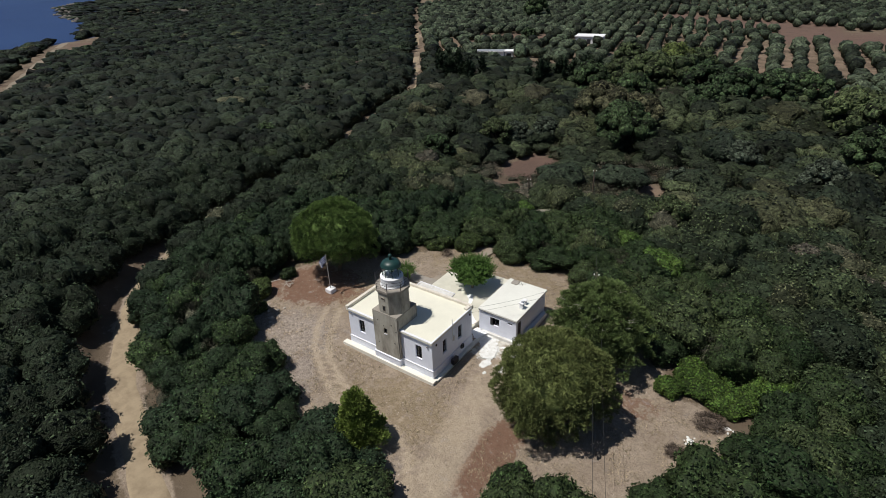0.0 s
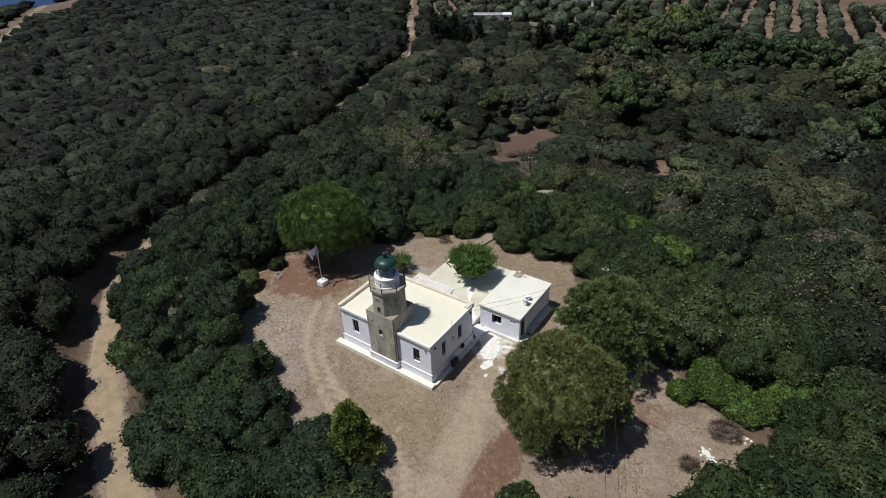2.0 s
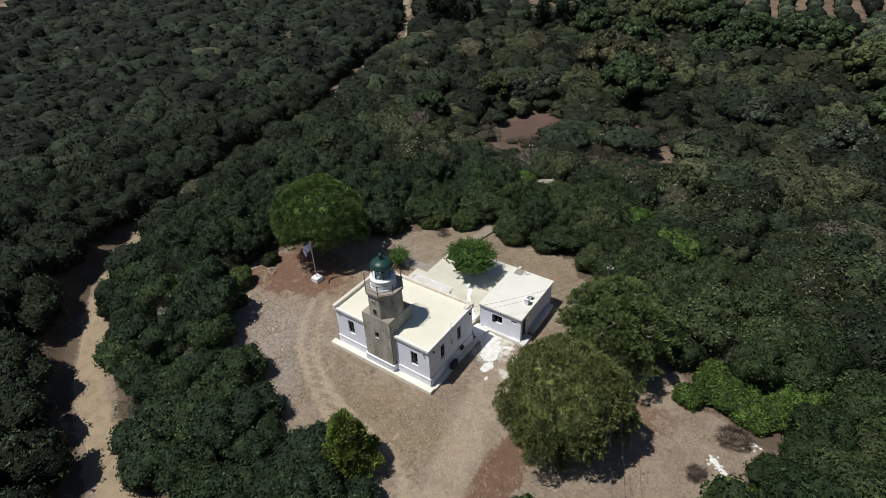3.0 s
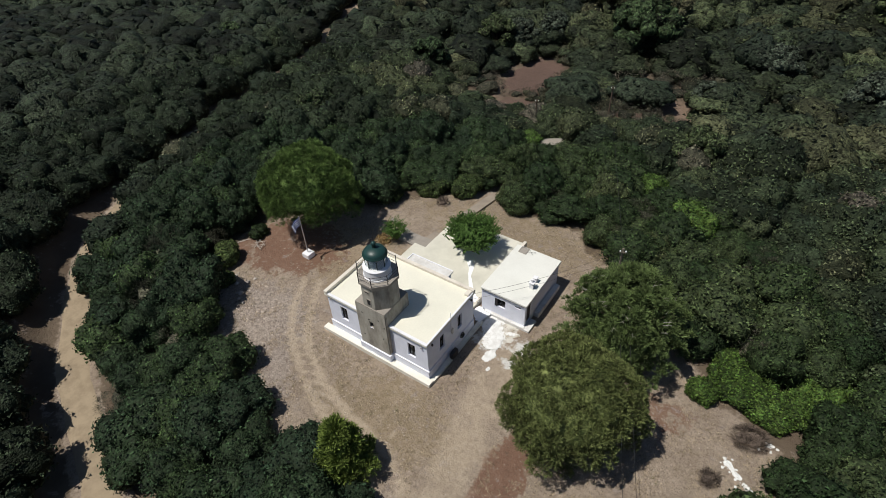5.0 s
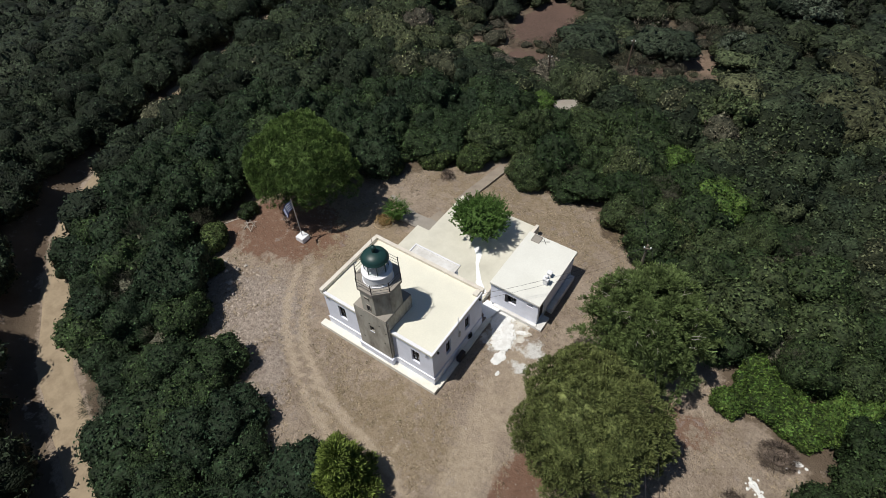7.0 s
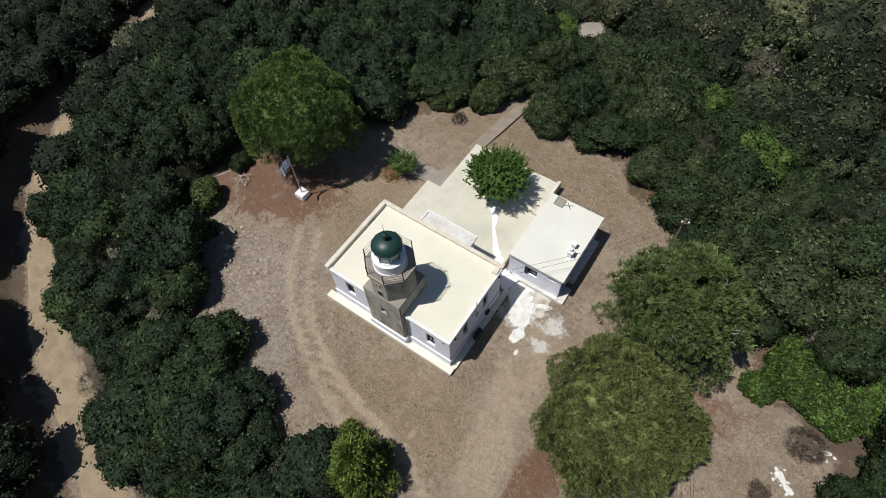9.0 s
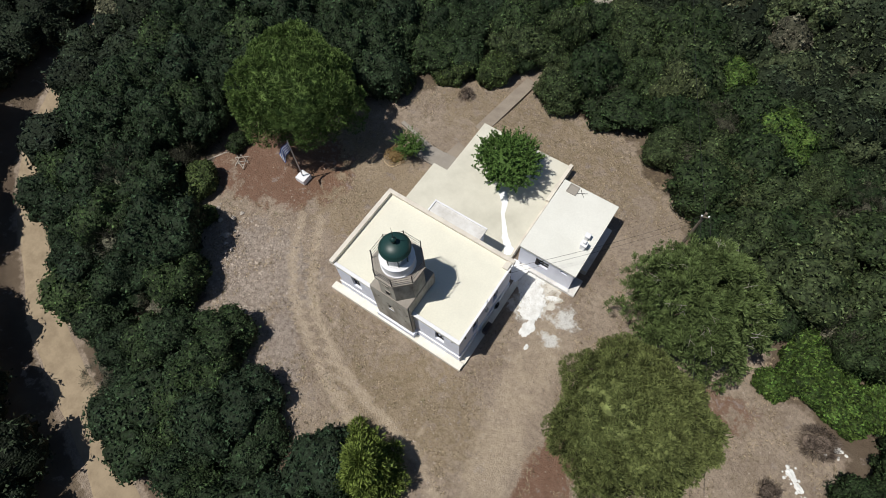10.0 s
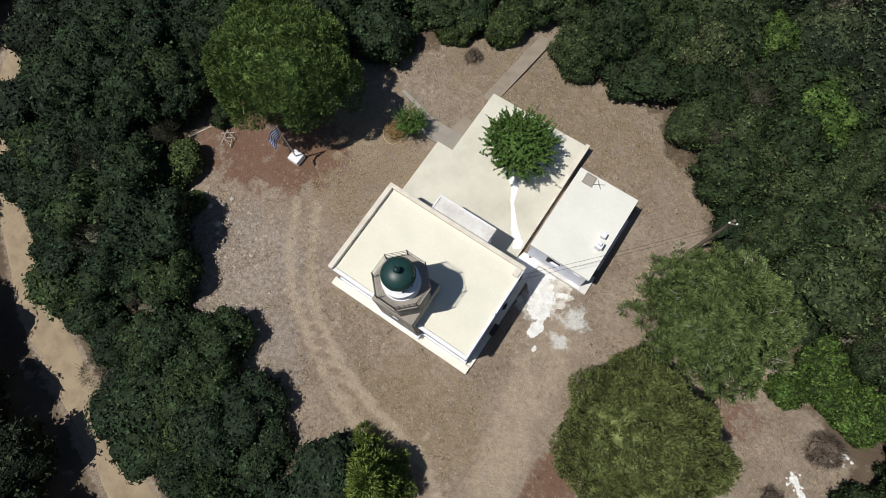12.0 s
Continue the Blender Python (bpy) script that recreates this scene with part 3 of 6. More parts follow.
def wall_run(along, u0, u1, v0, v1, z0, z1, holes):
    """A wall along x or y from u0 to u1, between faces v0 and v1, with openings (a, b, z low, z high)."""
    bm = bmesh.new()

    def slab(a, b, lo, hi):
        if b - a < 1e-4 or hi - lo < 1e-4:
            return
        if along == "x":
            box(bm, a, v0, lo, b, v1, hi)
        else:
            box(bm, v0, a, lo, v1, b, hi)
    u = u0
    for a, b, lo, hi in sorted(holes):
        slab(u, a, z0, z1)
        slab(a, b, z0, lo)
        slab(a, b, hi, z1)
        u = b
    slab(u, u1, z0, z1)
    return bm


def window(parent, along, a, b, lo, hi, face, way, name="window"):
    """A dark two-leaf window set back in its opening. face: the wall's outer face, way: +1 or -1 towards the outside."""
    win = new(name)
    win.parent = parent

    def bx(u0, d0, z0, u1, d1, z1):
        s0, s1 = sorted((face - way * d0, face - way * d1))
        return (u0, s0, z0, u1, s1, z1) if along == "x" else (s0, u0, z0, s1, u1, z1)
    f = 0.07
    mid = (a + b) / 2
    part("frame", boxes(bx(a, 0.14, lo, a + f, 0.22, hi), bx(b - f, 0.14, lo, b, 0.22, hi), bx(a + f, 0.14, hi - f, b - f, 0.22, hi),
                        bx(a + f, 0.14, lo, b - f, 0.22, lo + f), bx(mid - 0.035, 0.13, lo + f, mid + 0.035, 0.22, hi - f),
                        bx(a + f, 0.15, (lo + hi) / 2 - 0.02, mid - 0.035, 0.21, (lo + hi) / 2 + 0.02), bx(mid + 0.035, 0.15, (lo + hi) / 2 - 0.02, b - f, 0.21, (lo + hi) / 2 + 0.02)),
         M_WOOD, win, "dark wooden window frame")
    part("pane", boxes(bx(a + f, 0.175, lo + f, mid - 0.035, 0.185, hi - f)), M_GLASS, win)
    part("pane", boxes(bx(mid + 0.035, 0.175, lo + f, b - f, 0.185, hi - f)), M_GLASS, win)
    part("sill", boxes(bx(a - 0.02, -0.025, lo - 0.05, b + 0.02, 0.0, lo)), M_WHITE, win)
    return win


def keepers_house():
    e = thing("keepers_house", -28.55, 33.1, HZ0, "whitewashed flat-roofed stone keeper's house with cream roof", "house")
    kids = []
    front = [(-32.28, -31.58, 2.45, 3.92), (-25.38, -24.68, 2.4, 3.85)]
    side = [(31.55, 32.15, 2.45, 3.92), (34.05, 34.65, 2.5, 3.95)]
    kids.append(part("wall", wall_run("x", HX0, HX1, HY0, HY0 + WALL, HZ0, HZ1, front), M_WHITE))
    kids.append(part("wall", wall_run("x", HX0, HX1, HY1 - WALL, HY1, HZ0, HZ1, []), M_WHITE))
    kids.append(part("wall", wall_run("y", HY0 + WALL, HY1 - WALL, HX1 - WALL, HX1, HZ0, HZ1, side), M_WHITE))
    kids.append(part("wall", wall_run("y", HY0 + WALL, HY1 - WALL, HX0, HX0 + WALL, HZ0, HZ1, []), M_WHITE))
    for a, b, lo, hi in front:
        kids.append(window(None, "x", a, b, lo, hi, HY0, -1))
    for a, b, lo, hi in side:
        kids.append(window(None, "y", a, b, lo, hi, HX1, 1))
    kids.append(part("floor", boxes((HX0 + WALL, HY0 + WALL, 0.4, HX1 - WALL, HY1 - WALL, 1.0)), M_DARK))
    o = 0.12
    kids.append(part("roof", boxes((HX0 - o, HY0 - o - 0.06, HZ1, HX1 + o, HY1 + o, 4.80), bevel=0.02), M_ROOF, None, "flat cream painted roof"))
    kids.append(part("edge_lip", boxes((HX0 + 0.22, HY0 - o - 0.062, 4.80, -29.97, HY0 + 0.06, 4.88), bevel=0.015), M_TRIM))
    kids.append(part("edge_lip", boxes((-26.98, HY0 - o - 0.062, 4.80, HX1 + o - 0.16, HY0 + 0.06, 4.88), bevel=0.015), M_TRIM))
    kids.append(part("edge_lip", boxes((HX1 + o - 0.16, HY0 - o - 0.062, 4.80, HX1 + o + 0.002, HY1 - 0.16, 4.88), bevel=0.015), M_TRIM))
    kids.append(part("parapet", boxes((HX0 - o - 0.002, HY0 - o - 0.062, 4.80, HX0 + 0.2, HY1 - 0.16, 5.12), bevel=0.02), M_PARAPET, None, "weathered low parapet"))
    kids.append(part("parapet", boxes((HX0 - o - 0.002, HY1 - 0.16, 4.80, HX1 + o + 0.002, HY1 + o + 0.002, 5.08), bevel=0.02), M_PARAPET, None, "weathered low parapet"))
    kids.append(part("roof_block", boxes((HX1 - 0.4, HY1 - 0.75, 4.80, HX1 + 0.0, HY1 - 0.16, 5.02), bevel=0.02), M_PARAPET))
    p = 0.08
    kids.append(part("plinth", boxes((HX0 - p, HY0 - p, 0.4, -29.96, HY0 - 0.002, 1.55)), M_WHITE))
    kids.append(part("plinth", boxes((-26.98, HY0 - p, 0.4, HX1 + p, HY0 - 0.002, 1.55)), M_WHITE))
    kids.append(part("plinth", boxes((HX1 + 0.002, HY0 - 0.002, 0.4, HX1 + p, HY1, 1.55)), M_WHITE))
    kids.append(part("moulding", boxes((HX0 - p - 0.03, HY0 - p - 0.03, 1.55, -29.96, HY0 - 0.002, 1.61), bevel=0.01), M_TRIM))
    kids.append(part("moulding", boxes((-26.98, HY0 - p - 0.03, 1.55, HX1 + p + 0.03, HY0 - 0.002, 1.61), bevel=0.01), M_TRIM))
    kids.append(part("vent_pipe", tube(bmesh.new(), [(-23.42, 33.0, 3.2), (-23.42, 33.0, 5.5)], 0.03), M_TRIM))
    for ux, uy, uz in ((-33.2, 29.86, 4.3), (-24.0, 29.86, 4.2)):
        kids.append(part("wall_lamp", boxes((ux - 0.07, uy - 0.1, uz - 0.1, ux + 0.07, uy + 0.036, uz + 0.1), bevel=0.02), M_METAL))
    for uy, uz in ((30.5, 4.2), (36.0, 4.2)):
        kids.append(part("wall_lamp", boxes((HX1 + 0.002, uy - 0.07, uz - 0.1, HX1 + 0.12, uy + 0.07, uz + 0.1), bevel=0.02), M_IRON))
    kids.append(part("meter_box", boxes((HX1 + 0.002, 33.05, 3.0, HX1 + 0.15, 33.25, 3.5), bevel=0.01), M_METAL))
    adopt(e, kids)
    return e


def adopt(e, kids):
    inv = e.matrix_world.inverted()
    for k in kids:
        k.parent = e
        k.matrix_parent_inverse = inv


keepers_house()

tagged(part("apron", boxes((-34.25, 29.25, 0.2, -23.05, HY0 - 0.085, 0.84), (HX1 + 0.085, HY0 - 0.085, 0.2, -23.0, 37.2, 0.72), bevel=0.02), M_APRON),
       "cream painted concrete apron along the house walls", "apron", kind="structure")


# ---- lighthouse tower ----
TX, TY = -28.47, 30.97


def tower():
    e = thing("lighthouse_tower", TX, TY, 0.8, "grey rendered lighthouse tower with white lantern and green dome", "lighthouse")
    k = []
    x0, x1, y0, y1 = TX - 1.47, TX + 1.43, TY - 1.46, TY + 1.46
    low = (TX - 0.25, TX + 0.15, 3.98, 4.6)
    k.append(part("base_wall", wall_run("x", x0, x1, y0, y0 + 0.5, 1.55, 6.15, [low]), M_STONE, None, "stained grey render"))
    k.append(part("base_wall", boxes((x0, y0 + 0.5, 1.55, x0 + 0.5, y1, 6.15)), M_STONE))
    k.append(part("base_wall", boxes((x1 - 0.5, y0 + 0.5, 1.55, x1, y1, 6.15)), M_STONE))
    k.append(part("base_wall", boxes((x0 + 0.5, y1 - 0.5, 1.55, x1 - 0.5, y1, 6.15)), M_STONE))
    k.append(part("plinth", boxes((x0 - 0.12, y0 - 0.1, 0.4, x1 + 0.1, y0 + 0.4, 1.45), (x0 - 0.16, y0 - 0.14, 1.45, x1 + 0.14, y0 + 0.4, 1.55), bevel=0.01), M_WHITE, None, "whitewashed plinth"))
    k.append(part("base_top", boxes((x0, y0, 6.15, x1, y1, 6.25), bevel=0.02), M_CONC))
    # octagonal shaft; dark plates on its front face stand for shaded openings
    r = 1.40 / math.cos(math.pi / 8)
    s = prism(bmesh.new(), 8, r, 6.25, r * 0.985, 8.35, TX, TY, math.pi / 8)
    k.append(part("shaft", s, M_STONE))
    for (a, b, lo, hi, nm) in ((TX - 0.12, TX + 0.18, 6.55, 7.1, "window"), (TX - 0.2, TX + 0.1, 7.75, 7.9, "vent")):
        yb = TY - 1.40
        k.append(part(nm, boxes((a, yb - 0.012, lo, b, yb + 0.06, hi)), M_DARK, None, "dark plate for the shade of a small opening"))
        k.append(part("surround", boxes((a - 0.05, yb - 0.03, lo - 0.05, a, yb + 0.05, hi + 0.05), (b, yb - 0.03, lo - 0.05, b + 0.05, yb + 0.05, hi + 0.05),
                                        (a, yb - 0.03, hi, b, yb + 0.05, hi + 0.05), (a, yb - 0.03, lo - 0.05, b, yb + 0.05, lo)), M_CONC))
    k.append(window(None, "x", *low, y0, -1))
    # added near-black sheet behind the window for the unlit inside
    k.append(part("dark_sheet", boxes((x0 + 0.5, y0 + 1.2, 1.55, x1 - 0.5, y0 + 1.25, 6.15)), M_DARK))
    g = 1.52 / math.cos(math.pi / 8)
    bm = prism(bmesh.new(), 8, r, 8.35, g * 0.96, 8.52, TX, TY, math.pi / 8)
    k.append(part("cornice", bm, M_STONE))
    k.append(part("gallery_deck", prism(bmesh.new(), 8, g, 8.52, g, 8.74, TX, TY, math.pi / 8), M_CONC, None, "pale concrete gallery deck"))
    # railing
    corner = []
    for j in range(8):
        a = math.pi / 8 + j * math.pi / 4
        corner.append((TX + (g - 0.06) * math.cos(a), TY + (g - 0.06) * math.sin(a)))
    for cx, cy in corner:
        k.append(part("post", tube(bmesh.new(), [(cx, cy, 8.74), (cx, cy, 9.70)], 0.035, 6), M_IRON))
    for j in range(8):
        (ax, ay), (bx, by) = corner[j], corner[(j + 1) % 8]
        for z in (9.05, 9.34, 9.62):
            k.append(part("rail", tube(bmesh.new(), [(ax, ay, z), (bx, by, z)], 0.014, 5), M_IRON))
    # lantern
    k.append(part("drum", lathe(bmesh.new(), [(1.07, 8.74), (1.07, 8.86), (1.02, 8.88), (1.02, 9.56), (1.05, 9.58), (1.05, 9.64), (0.86, 9.70), (0.84, 9.74)], 40, TX, TY), M_TRIM, None, "white painted drum", smooth=False))
    n = 8
    ro, zo0, zo1 = 0.80, 9.74, 10.66
    for j in range(n):
        a0, a1 = 2 * math.pi * j / n, 2 * math.pi * (j + 1) / n
        p0, p1 = (TX + ro * math.cos(a0), TY + ro * math.sin(a0)), (TX + ro * math.cos(a1), TY + ro * math.sin(a1))
        bm = bmesh.new()
        inner = 0.975
        q0, q1 = (TX + (p0[0] - TX) * inner, TY + (p0[1] - TY) * inner), (TX + (p1[0] - TX) * inner, TY + (p1[1] - TY) * inner)
        lo = [bm.verts.new((*p, zo0)) for p in (p0, p1, q1, q0)]
        hi = [bm.verts.new((*p, zo1)) for p in (p0, p1, q1, q0)]
        bm.faces.new(lo[::-1]), bm.faces.new(hi)
        for m in range(4):
            bm.faces.new((lo[m], lo[(m + 1) % 4], hi[(m + 1) % 4], hi[m]))
        k.append(part("pane", bm, M_GLASS))
        k.append(part("mullion", tube(bmesh.new(), [(*p0, zo0), (*p0, zo1)], 0.035, 6), M_DOME))
    k.append(part("lamp", lathe(bmesh.new(), [(0.1, 9.8), (0.1, 9.95), (0.24, 10.0), (0.3, 10.15), (0.24, 10.35), (0.1, 10.4)], 20, TX, TY), M_GLASS, None, "glass lens of the beacon"))
    dome = [(0.82, 10.64), (0.93, 10.67), (0.93, 10.73), (0.88, 10.77)] + [(0.87 * math.cos(t), 10.77 + 0.50 * math.sin(t)) for t in np.linspace(0.08, 1.42, 10)]
    k.append(part("dome", lathe(bmesh.new(), dome, 40, TX, TY), M_DOME, None, "glossy dark green dome", smooth=True))
    k.append(part("ventilator", lathe(bmesh.new(), [(0.13, 11.22), (0.11, 11.46), (0.16, 11.50), (0.19, 11.62), (0.14, 11.74), (0.04, 11.80)], 20, TX, TY), M_DOME, None, "green ventilator ball", smooth=True))
    k.append(part("lightning_rod", tube(bmesh.new(), [(TX, TY, 11.78), (TX, TY, 12.9)], [0.02, 0.008], 6), M_IRON))
    # near-black patches set on the render, painted as the shade in small holes
    for hx, hz in ((x0 + 0.5, 5.2), (x0 + 1.15, 4.75), (x1 - 0.75, 5.15), (x1 - 0.25, 4.6), (x0 + 0.4, 2.6), (x1 - 0.5, 3.2)):
        k.append(part("hole_patch", boxes((hx, y0 - 0.006, hz, hx + 0.13, y0 + 0.02, hz + 0.12), bevel=0.004), M_DARK, None, "small dark patch standing for a shaded hole in the render"))
    k.append(part("downpipe", tube(bmesh.new(), [(x1 + 0.06, y0 + 0.12, 6.0), (x1 + 0.06, y0 + 0.12, 1.62)], 0.05, 8), M_CONC))
    adopt(e, k)
    return e


tower()


# ---- terrace, back shed, annex ----
def terrace():
    bm = boxes((-34.1, HY1 + 0.125, 0.0, -24.45, 42.3, 1.0), (-32.8, 42.3, 0.0, -24.45, 48.0, 1.0))
    tagged(part("terrace", bm, M_TERRACE), "cream painted concrete terrace behind the house", "terrace", kind="structure")
    tagged(part("kerb", boxes((-24.75, 44.0, 1.0, -24.45, 48.0, 1.35), (-24.6, 38.6, 1.0, -24.45, 44.0, 1.12), bevel=0.015), M_PARAPET), "low weathered terrace edge wall", "wall", kind="structure")
    tagged(part("pavement", boxes((-36.8, 42.3, 0.0, -34.0, 43.85, 0.66), (-34.0, 42.32, 0.0, -32.81, 43.85, 0.75), bevel=0.01), M_CONC), "grey concrete landing beside the terrace", "pavement", kind="structure")
    kerb = part("kerb", boxes((-2.55, -0.17, -0.4, 2.55, 0.17, 0.14), bevel=0.02), M_CONC)
    kerb.matrix_world = pose(-36.5, 44.0, th(-36.5, 44.0), 0, 0, -14)
    tagged(kerb, "low weathered concrete kerb behind a shrub", "kerb", kind="structure")
    bm = bmesh.new()
    pts = [(-33.95, 43.87), (-32.82, 43.87), (-31.75, 55.4), (-32.85, 55.5)]
    lo = [bm.verts.new((x, y, -1.6)) for x, y in pts]
    hi = [bm.verts.new((x, y, 0.62 if y < 50 else -0.35)) for x, y in pts]
    bm.faces.new(lo[::-1]), bm.faces.new(hi)
    for j in range(4):
        bm.faces.new((lo[j], lo[(j + 1) % 4], hi[(j + 1) % 4], hi[j]))
    tagged(part("footpath", bm, M_PATH), "narrow grey concrete footpath", "path", kind="structure")


terrace()


def back_shed():
    e = thing("lean_to_shed", -28.6, 37.3, 1.0, "low white lean-to shed against the house's back wall", "shed")
    k = [part("wall", boxes((-30.5, HY1 + 0.14, 1.0, -26.45, 37.55, 4.5)), M_WHITE),
         part("roof", boxes((-30.62, HY1 + 0.13, 4.5, -26.3, 37.72, 4.62), bevel=0.02), M_FOOT, None, "flat weathered whitewashed roof slab"),
         part("roof_lip", boxes((-30.62, 37.6, 4.62, -26.3, 37.722, 4.70), (-30.622, HY1 + 0.13, 4.62, -30.5, 37.6, 4.70), bevel=0.012), M_TRIM, None, "thin white roof edge")]
    adopt(e, k)


back_shed()

AX0, AX1, AY0, AY1 = -24.0, -19.78, 38.62, 44.95


def annex():
    e = thing("annex_building", -21.9, 41.8, 0.4, "small whitewashed flat-roofed annex with cream roof", "building")
    k = []
    w = (-22.62, -21.68, 1.75, 2.62)
    v = (-20.78, -20.23, 2.48, 2.70)
    k.append(part("wall", wall_run("x", AX0, AX1, AY0, AY0 + 0.3, 0.3, 3.1, [w, v]), M_WHITE))
    k.append(part("wall", wall_run("x", AX0, AX1, AY1 - 0.3, AY1, 0.3, 3.1, []), M_WHITE))
    door = (38.95, 39.75, 0.75, 2.75)
    k.append(part("wall", wall_run("y", AY0 + 0.3, AY1 - 0.3, AX1 - 0.3, AX1, 0.3, 3.1, [door]), M_WHITE))
    k.append(part("wall", wall_run("y", AY0 + 0.3, AY1 - 0.3, AX0, AX0 + 0.3, 0.3, 3.1, []), M_WHITE))
    k.append(part("roof", boxes((AX0 - 0.05, AY0 - 0.16, 3.16, AX1 + 0.14, AY1 + 0.14, 3.36), bevel=0.02), M_ANNEX, None, "flat cream painted roof"))
    k.append(part("eave", boxes((AX0 - 0.02, AY0 - 0.12, 3.1, AX1 + 0.1, AY1 + 0.1, 3.16)), M_BARK, None, "dark timber eave"))
    k.append(part("floor", boxes((AX0 + 0.3, AY0 + 0.3, 0.3, AX1 - 0.3, AY1 - 0.3, 0.75)), M_DARK))
    k.append(window(None, "x", *w, AY0, -1))
    k.append(part("shutter", boxes((w[0] - 0.06, AY0 - 0.05, w[2], w[0] + 0.2, AY0 - 0.002, w[3])), M_WOOD, None, "dark wooden shutter"))
    k.append(part("vent", boxes((v[0], AY0 + 0.1, v[2], v[1], AY0 + 0.14, v[3])), M_WOOD))
    k.append(part("door", boxes((AX1 - 0.14, door[0], door[2], AX1 - 0.09, door[1], door[3])), M_WOOD, None, "dark wooden door"))
    k.append(part("footing", boxes((AX0 + 0.4, AY0 - 0.3, 0.2, AX1 + 0.1, AY0 - 0.002, 0.78), (AX1 + 0.002, AY0 - 0.3, 0.2, AX1 + 0.6, 39.8, 0.68), (AX1 + 0.002, 40.4, 0.2, AX1 + 0.5, 44.6, 0.95), bevel=0.03), M_FOOT, None, "worn whitewashed footing"))
    k.append(part("chimney", boxes((-20.5, 40.5, 3.36, -20.12, 40.88, 3.95), (-20.56, 40.44, 3.95, -20.06, 40.94, 4.05), (-20.42, 40.58, 4.05, -20.2, 40.8, 4.3), bevel=0.02), M_TRIM, None, "white chimney with a cap"))
    k.append(part("chimney", boxes((-20.55, 41.35, 3.36, -20.25, 41.65, 3.8), (-20.6, 41.3, 3.8, -20.2, 41.7, 3.88), bevel=0.02), M_TRIM, None, "short white chimney"))
    k.append(part("hatch", boxes((-23.5, 44.15, 3.36, -22.72, 44.22, 3.44), (-23.5, 44.9, 3.36, -22.72, 44.97, 3.44), (-23.5, 44.22, 3.36, -23.43, 44.9, 3.44), (-22.79, 44.22, 3.36, -22.72, 44.9, 3.44), (-23.43, 44.22, 3.36, -22.79, 44.9, 3.40), bevel=0.008), M_CONC, None, "grey roof hatch"))
    adopt(e, k)


annex()


# ---- foliage tools ----
def unit_dirs(r, n):
    v = r.normal(size=(n, 3))
    return v / np.linalg.norm(v, axis=1, keepdims=True)


ICO = {}


def ico(level):
    if level not in ICO:
        bm = bmesh.new()
        bmesh.ops.create_icosphere(bm, subdivisions=level, radius=1.0)
        bm.verts.ensure_lookup_table()
        ICO[level] = (np.array([v.co[:] for v in bm.verts]), np.array([[v.index for v in f.verts] for f in bm.faces]))
        bm.free()
    return ICO[level]


def on_lobes(r, lobes, n, depth, low):
    """Points over the outside of a set of lobes (x, y, z, rx, rz), and the way outwards at each."""
    lobes = np.asarray(lobes, float)
    wgt = lobes[:, 3] * (lobes[:, 3] + lobes[:, 4])
    pick = r.choice(len(lobes), size=int(n * 1.9), p=wgt / wgt.sum())
    d = unit_dirs(r, len(pick))
    d[:, 2] = np.where(d[:, 2] < low, -d[:, 2], d[:, 2])
    L = lobes[pick]
    rad = 1 - depth * r.random(len(pick)) ** 2
    scale = np.column_stack([L[:, 3], L[:, 3], L[:, 4]])
    p = L[:, :3] + d * scale * rad[:, None]
    keep = np.ones(len(p), bool)
    if len(lobes) > 400:                                  # a full crown: only what faces outwards
        out = L[:, :3] - np.array((0, 0, lobes[:, 2].min() + 0.3 * np.ptp(lobes[:, 2])))
        keep = np.einsum("ij,ij->i", d, out) > -0.15 * np.linalg.norm(out, axis=1)
    for j, lb in enumerate(lobes if len(lobes) <= 400 else []):
        q = (p - lb[:3]) / np.array((lb[3], lb[3], lb[4]))
        keep &= (np.einsum("ij,ij->i", q, q) > 0.62) | (pick == j)
    return p[keep][:n], d[keep][:n]


NO_QUADS = np.zeros((0, 4), int)


def leaf_cloud(r, lobes, n, size, width=0.5, up=0.35, wild=0.7, depth=0.25, low=-0.25):
    """Loose leaves laid over a set of lobes."""
    p, d = on_lobes(r, lobes, n, depth, low)
    m = len(p)
    nrm = d + wild * r.normal(size=(m, 3)) * 0.6 + np.array((0, 0, up))
    nrm /= np.linalg.norm(nrm, axis=1, keepdims=True)
    t = unit_dirs(r, m)
    t = t - nrm * np.einsum("ij,ij->i", t, nrm)[:, None]
    t /= np.maximum(np.linalg.norm(t, axis=1, keepdims=True), 1e-6)
    b = np.cross(nrm, t)
    s = size * (0.6 + 0.8 * r.random(m))[:, None]
    v = np.stack([p + t * s * 0.6, p - t * s * 0.5 + b * s * width, p - t * s * 0.5 - b * s * width], 1).reshape(-1, 3)
    return v, np.arange(3 * m).reshape(-1, 3), NO_QUADS


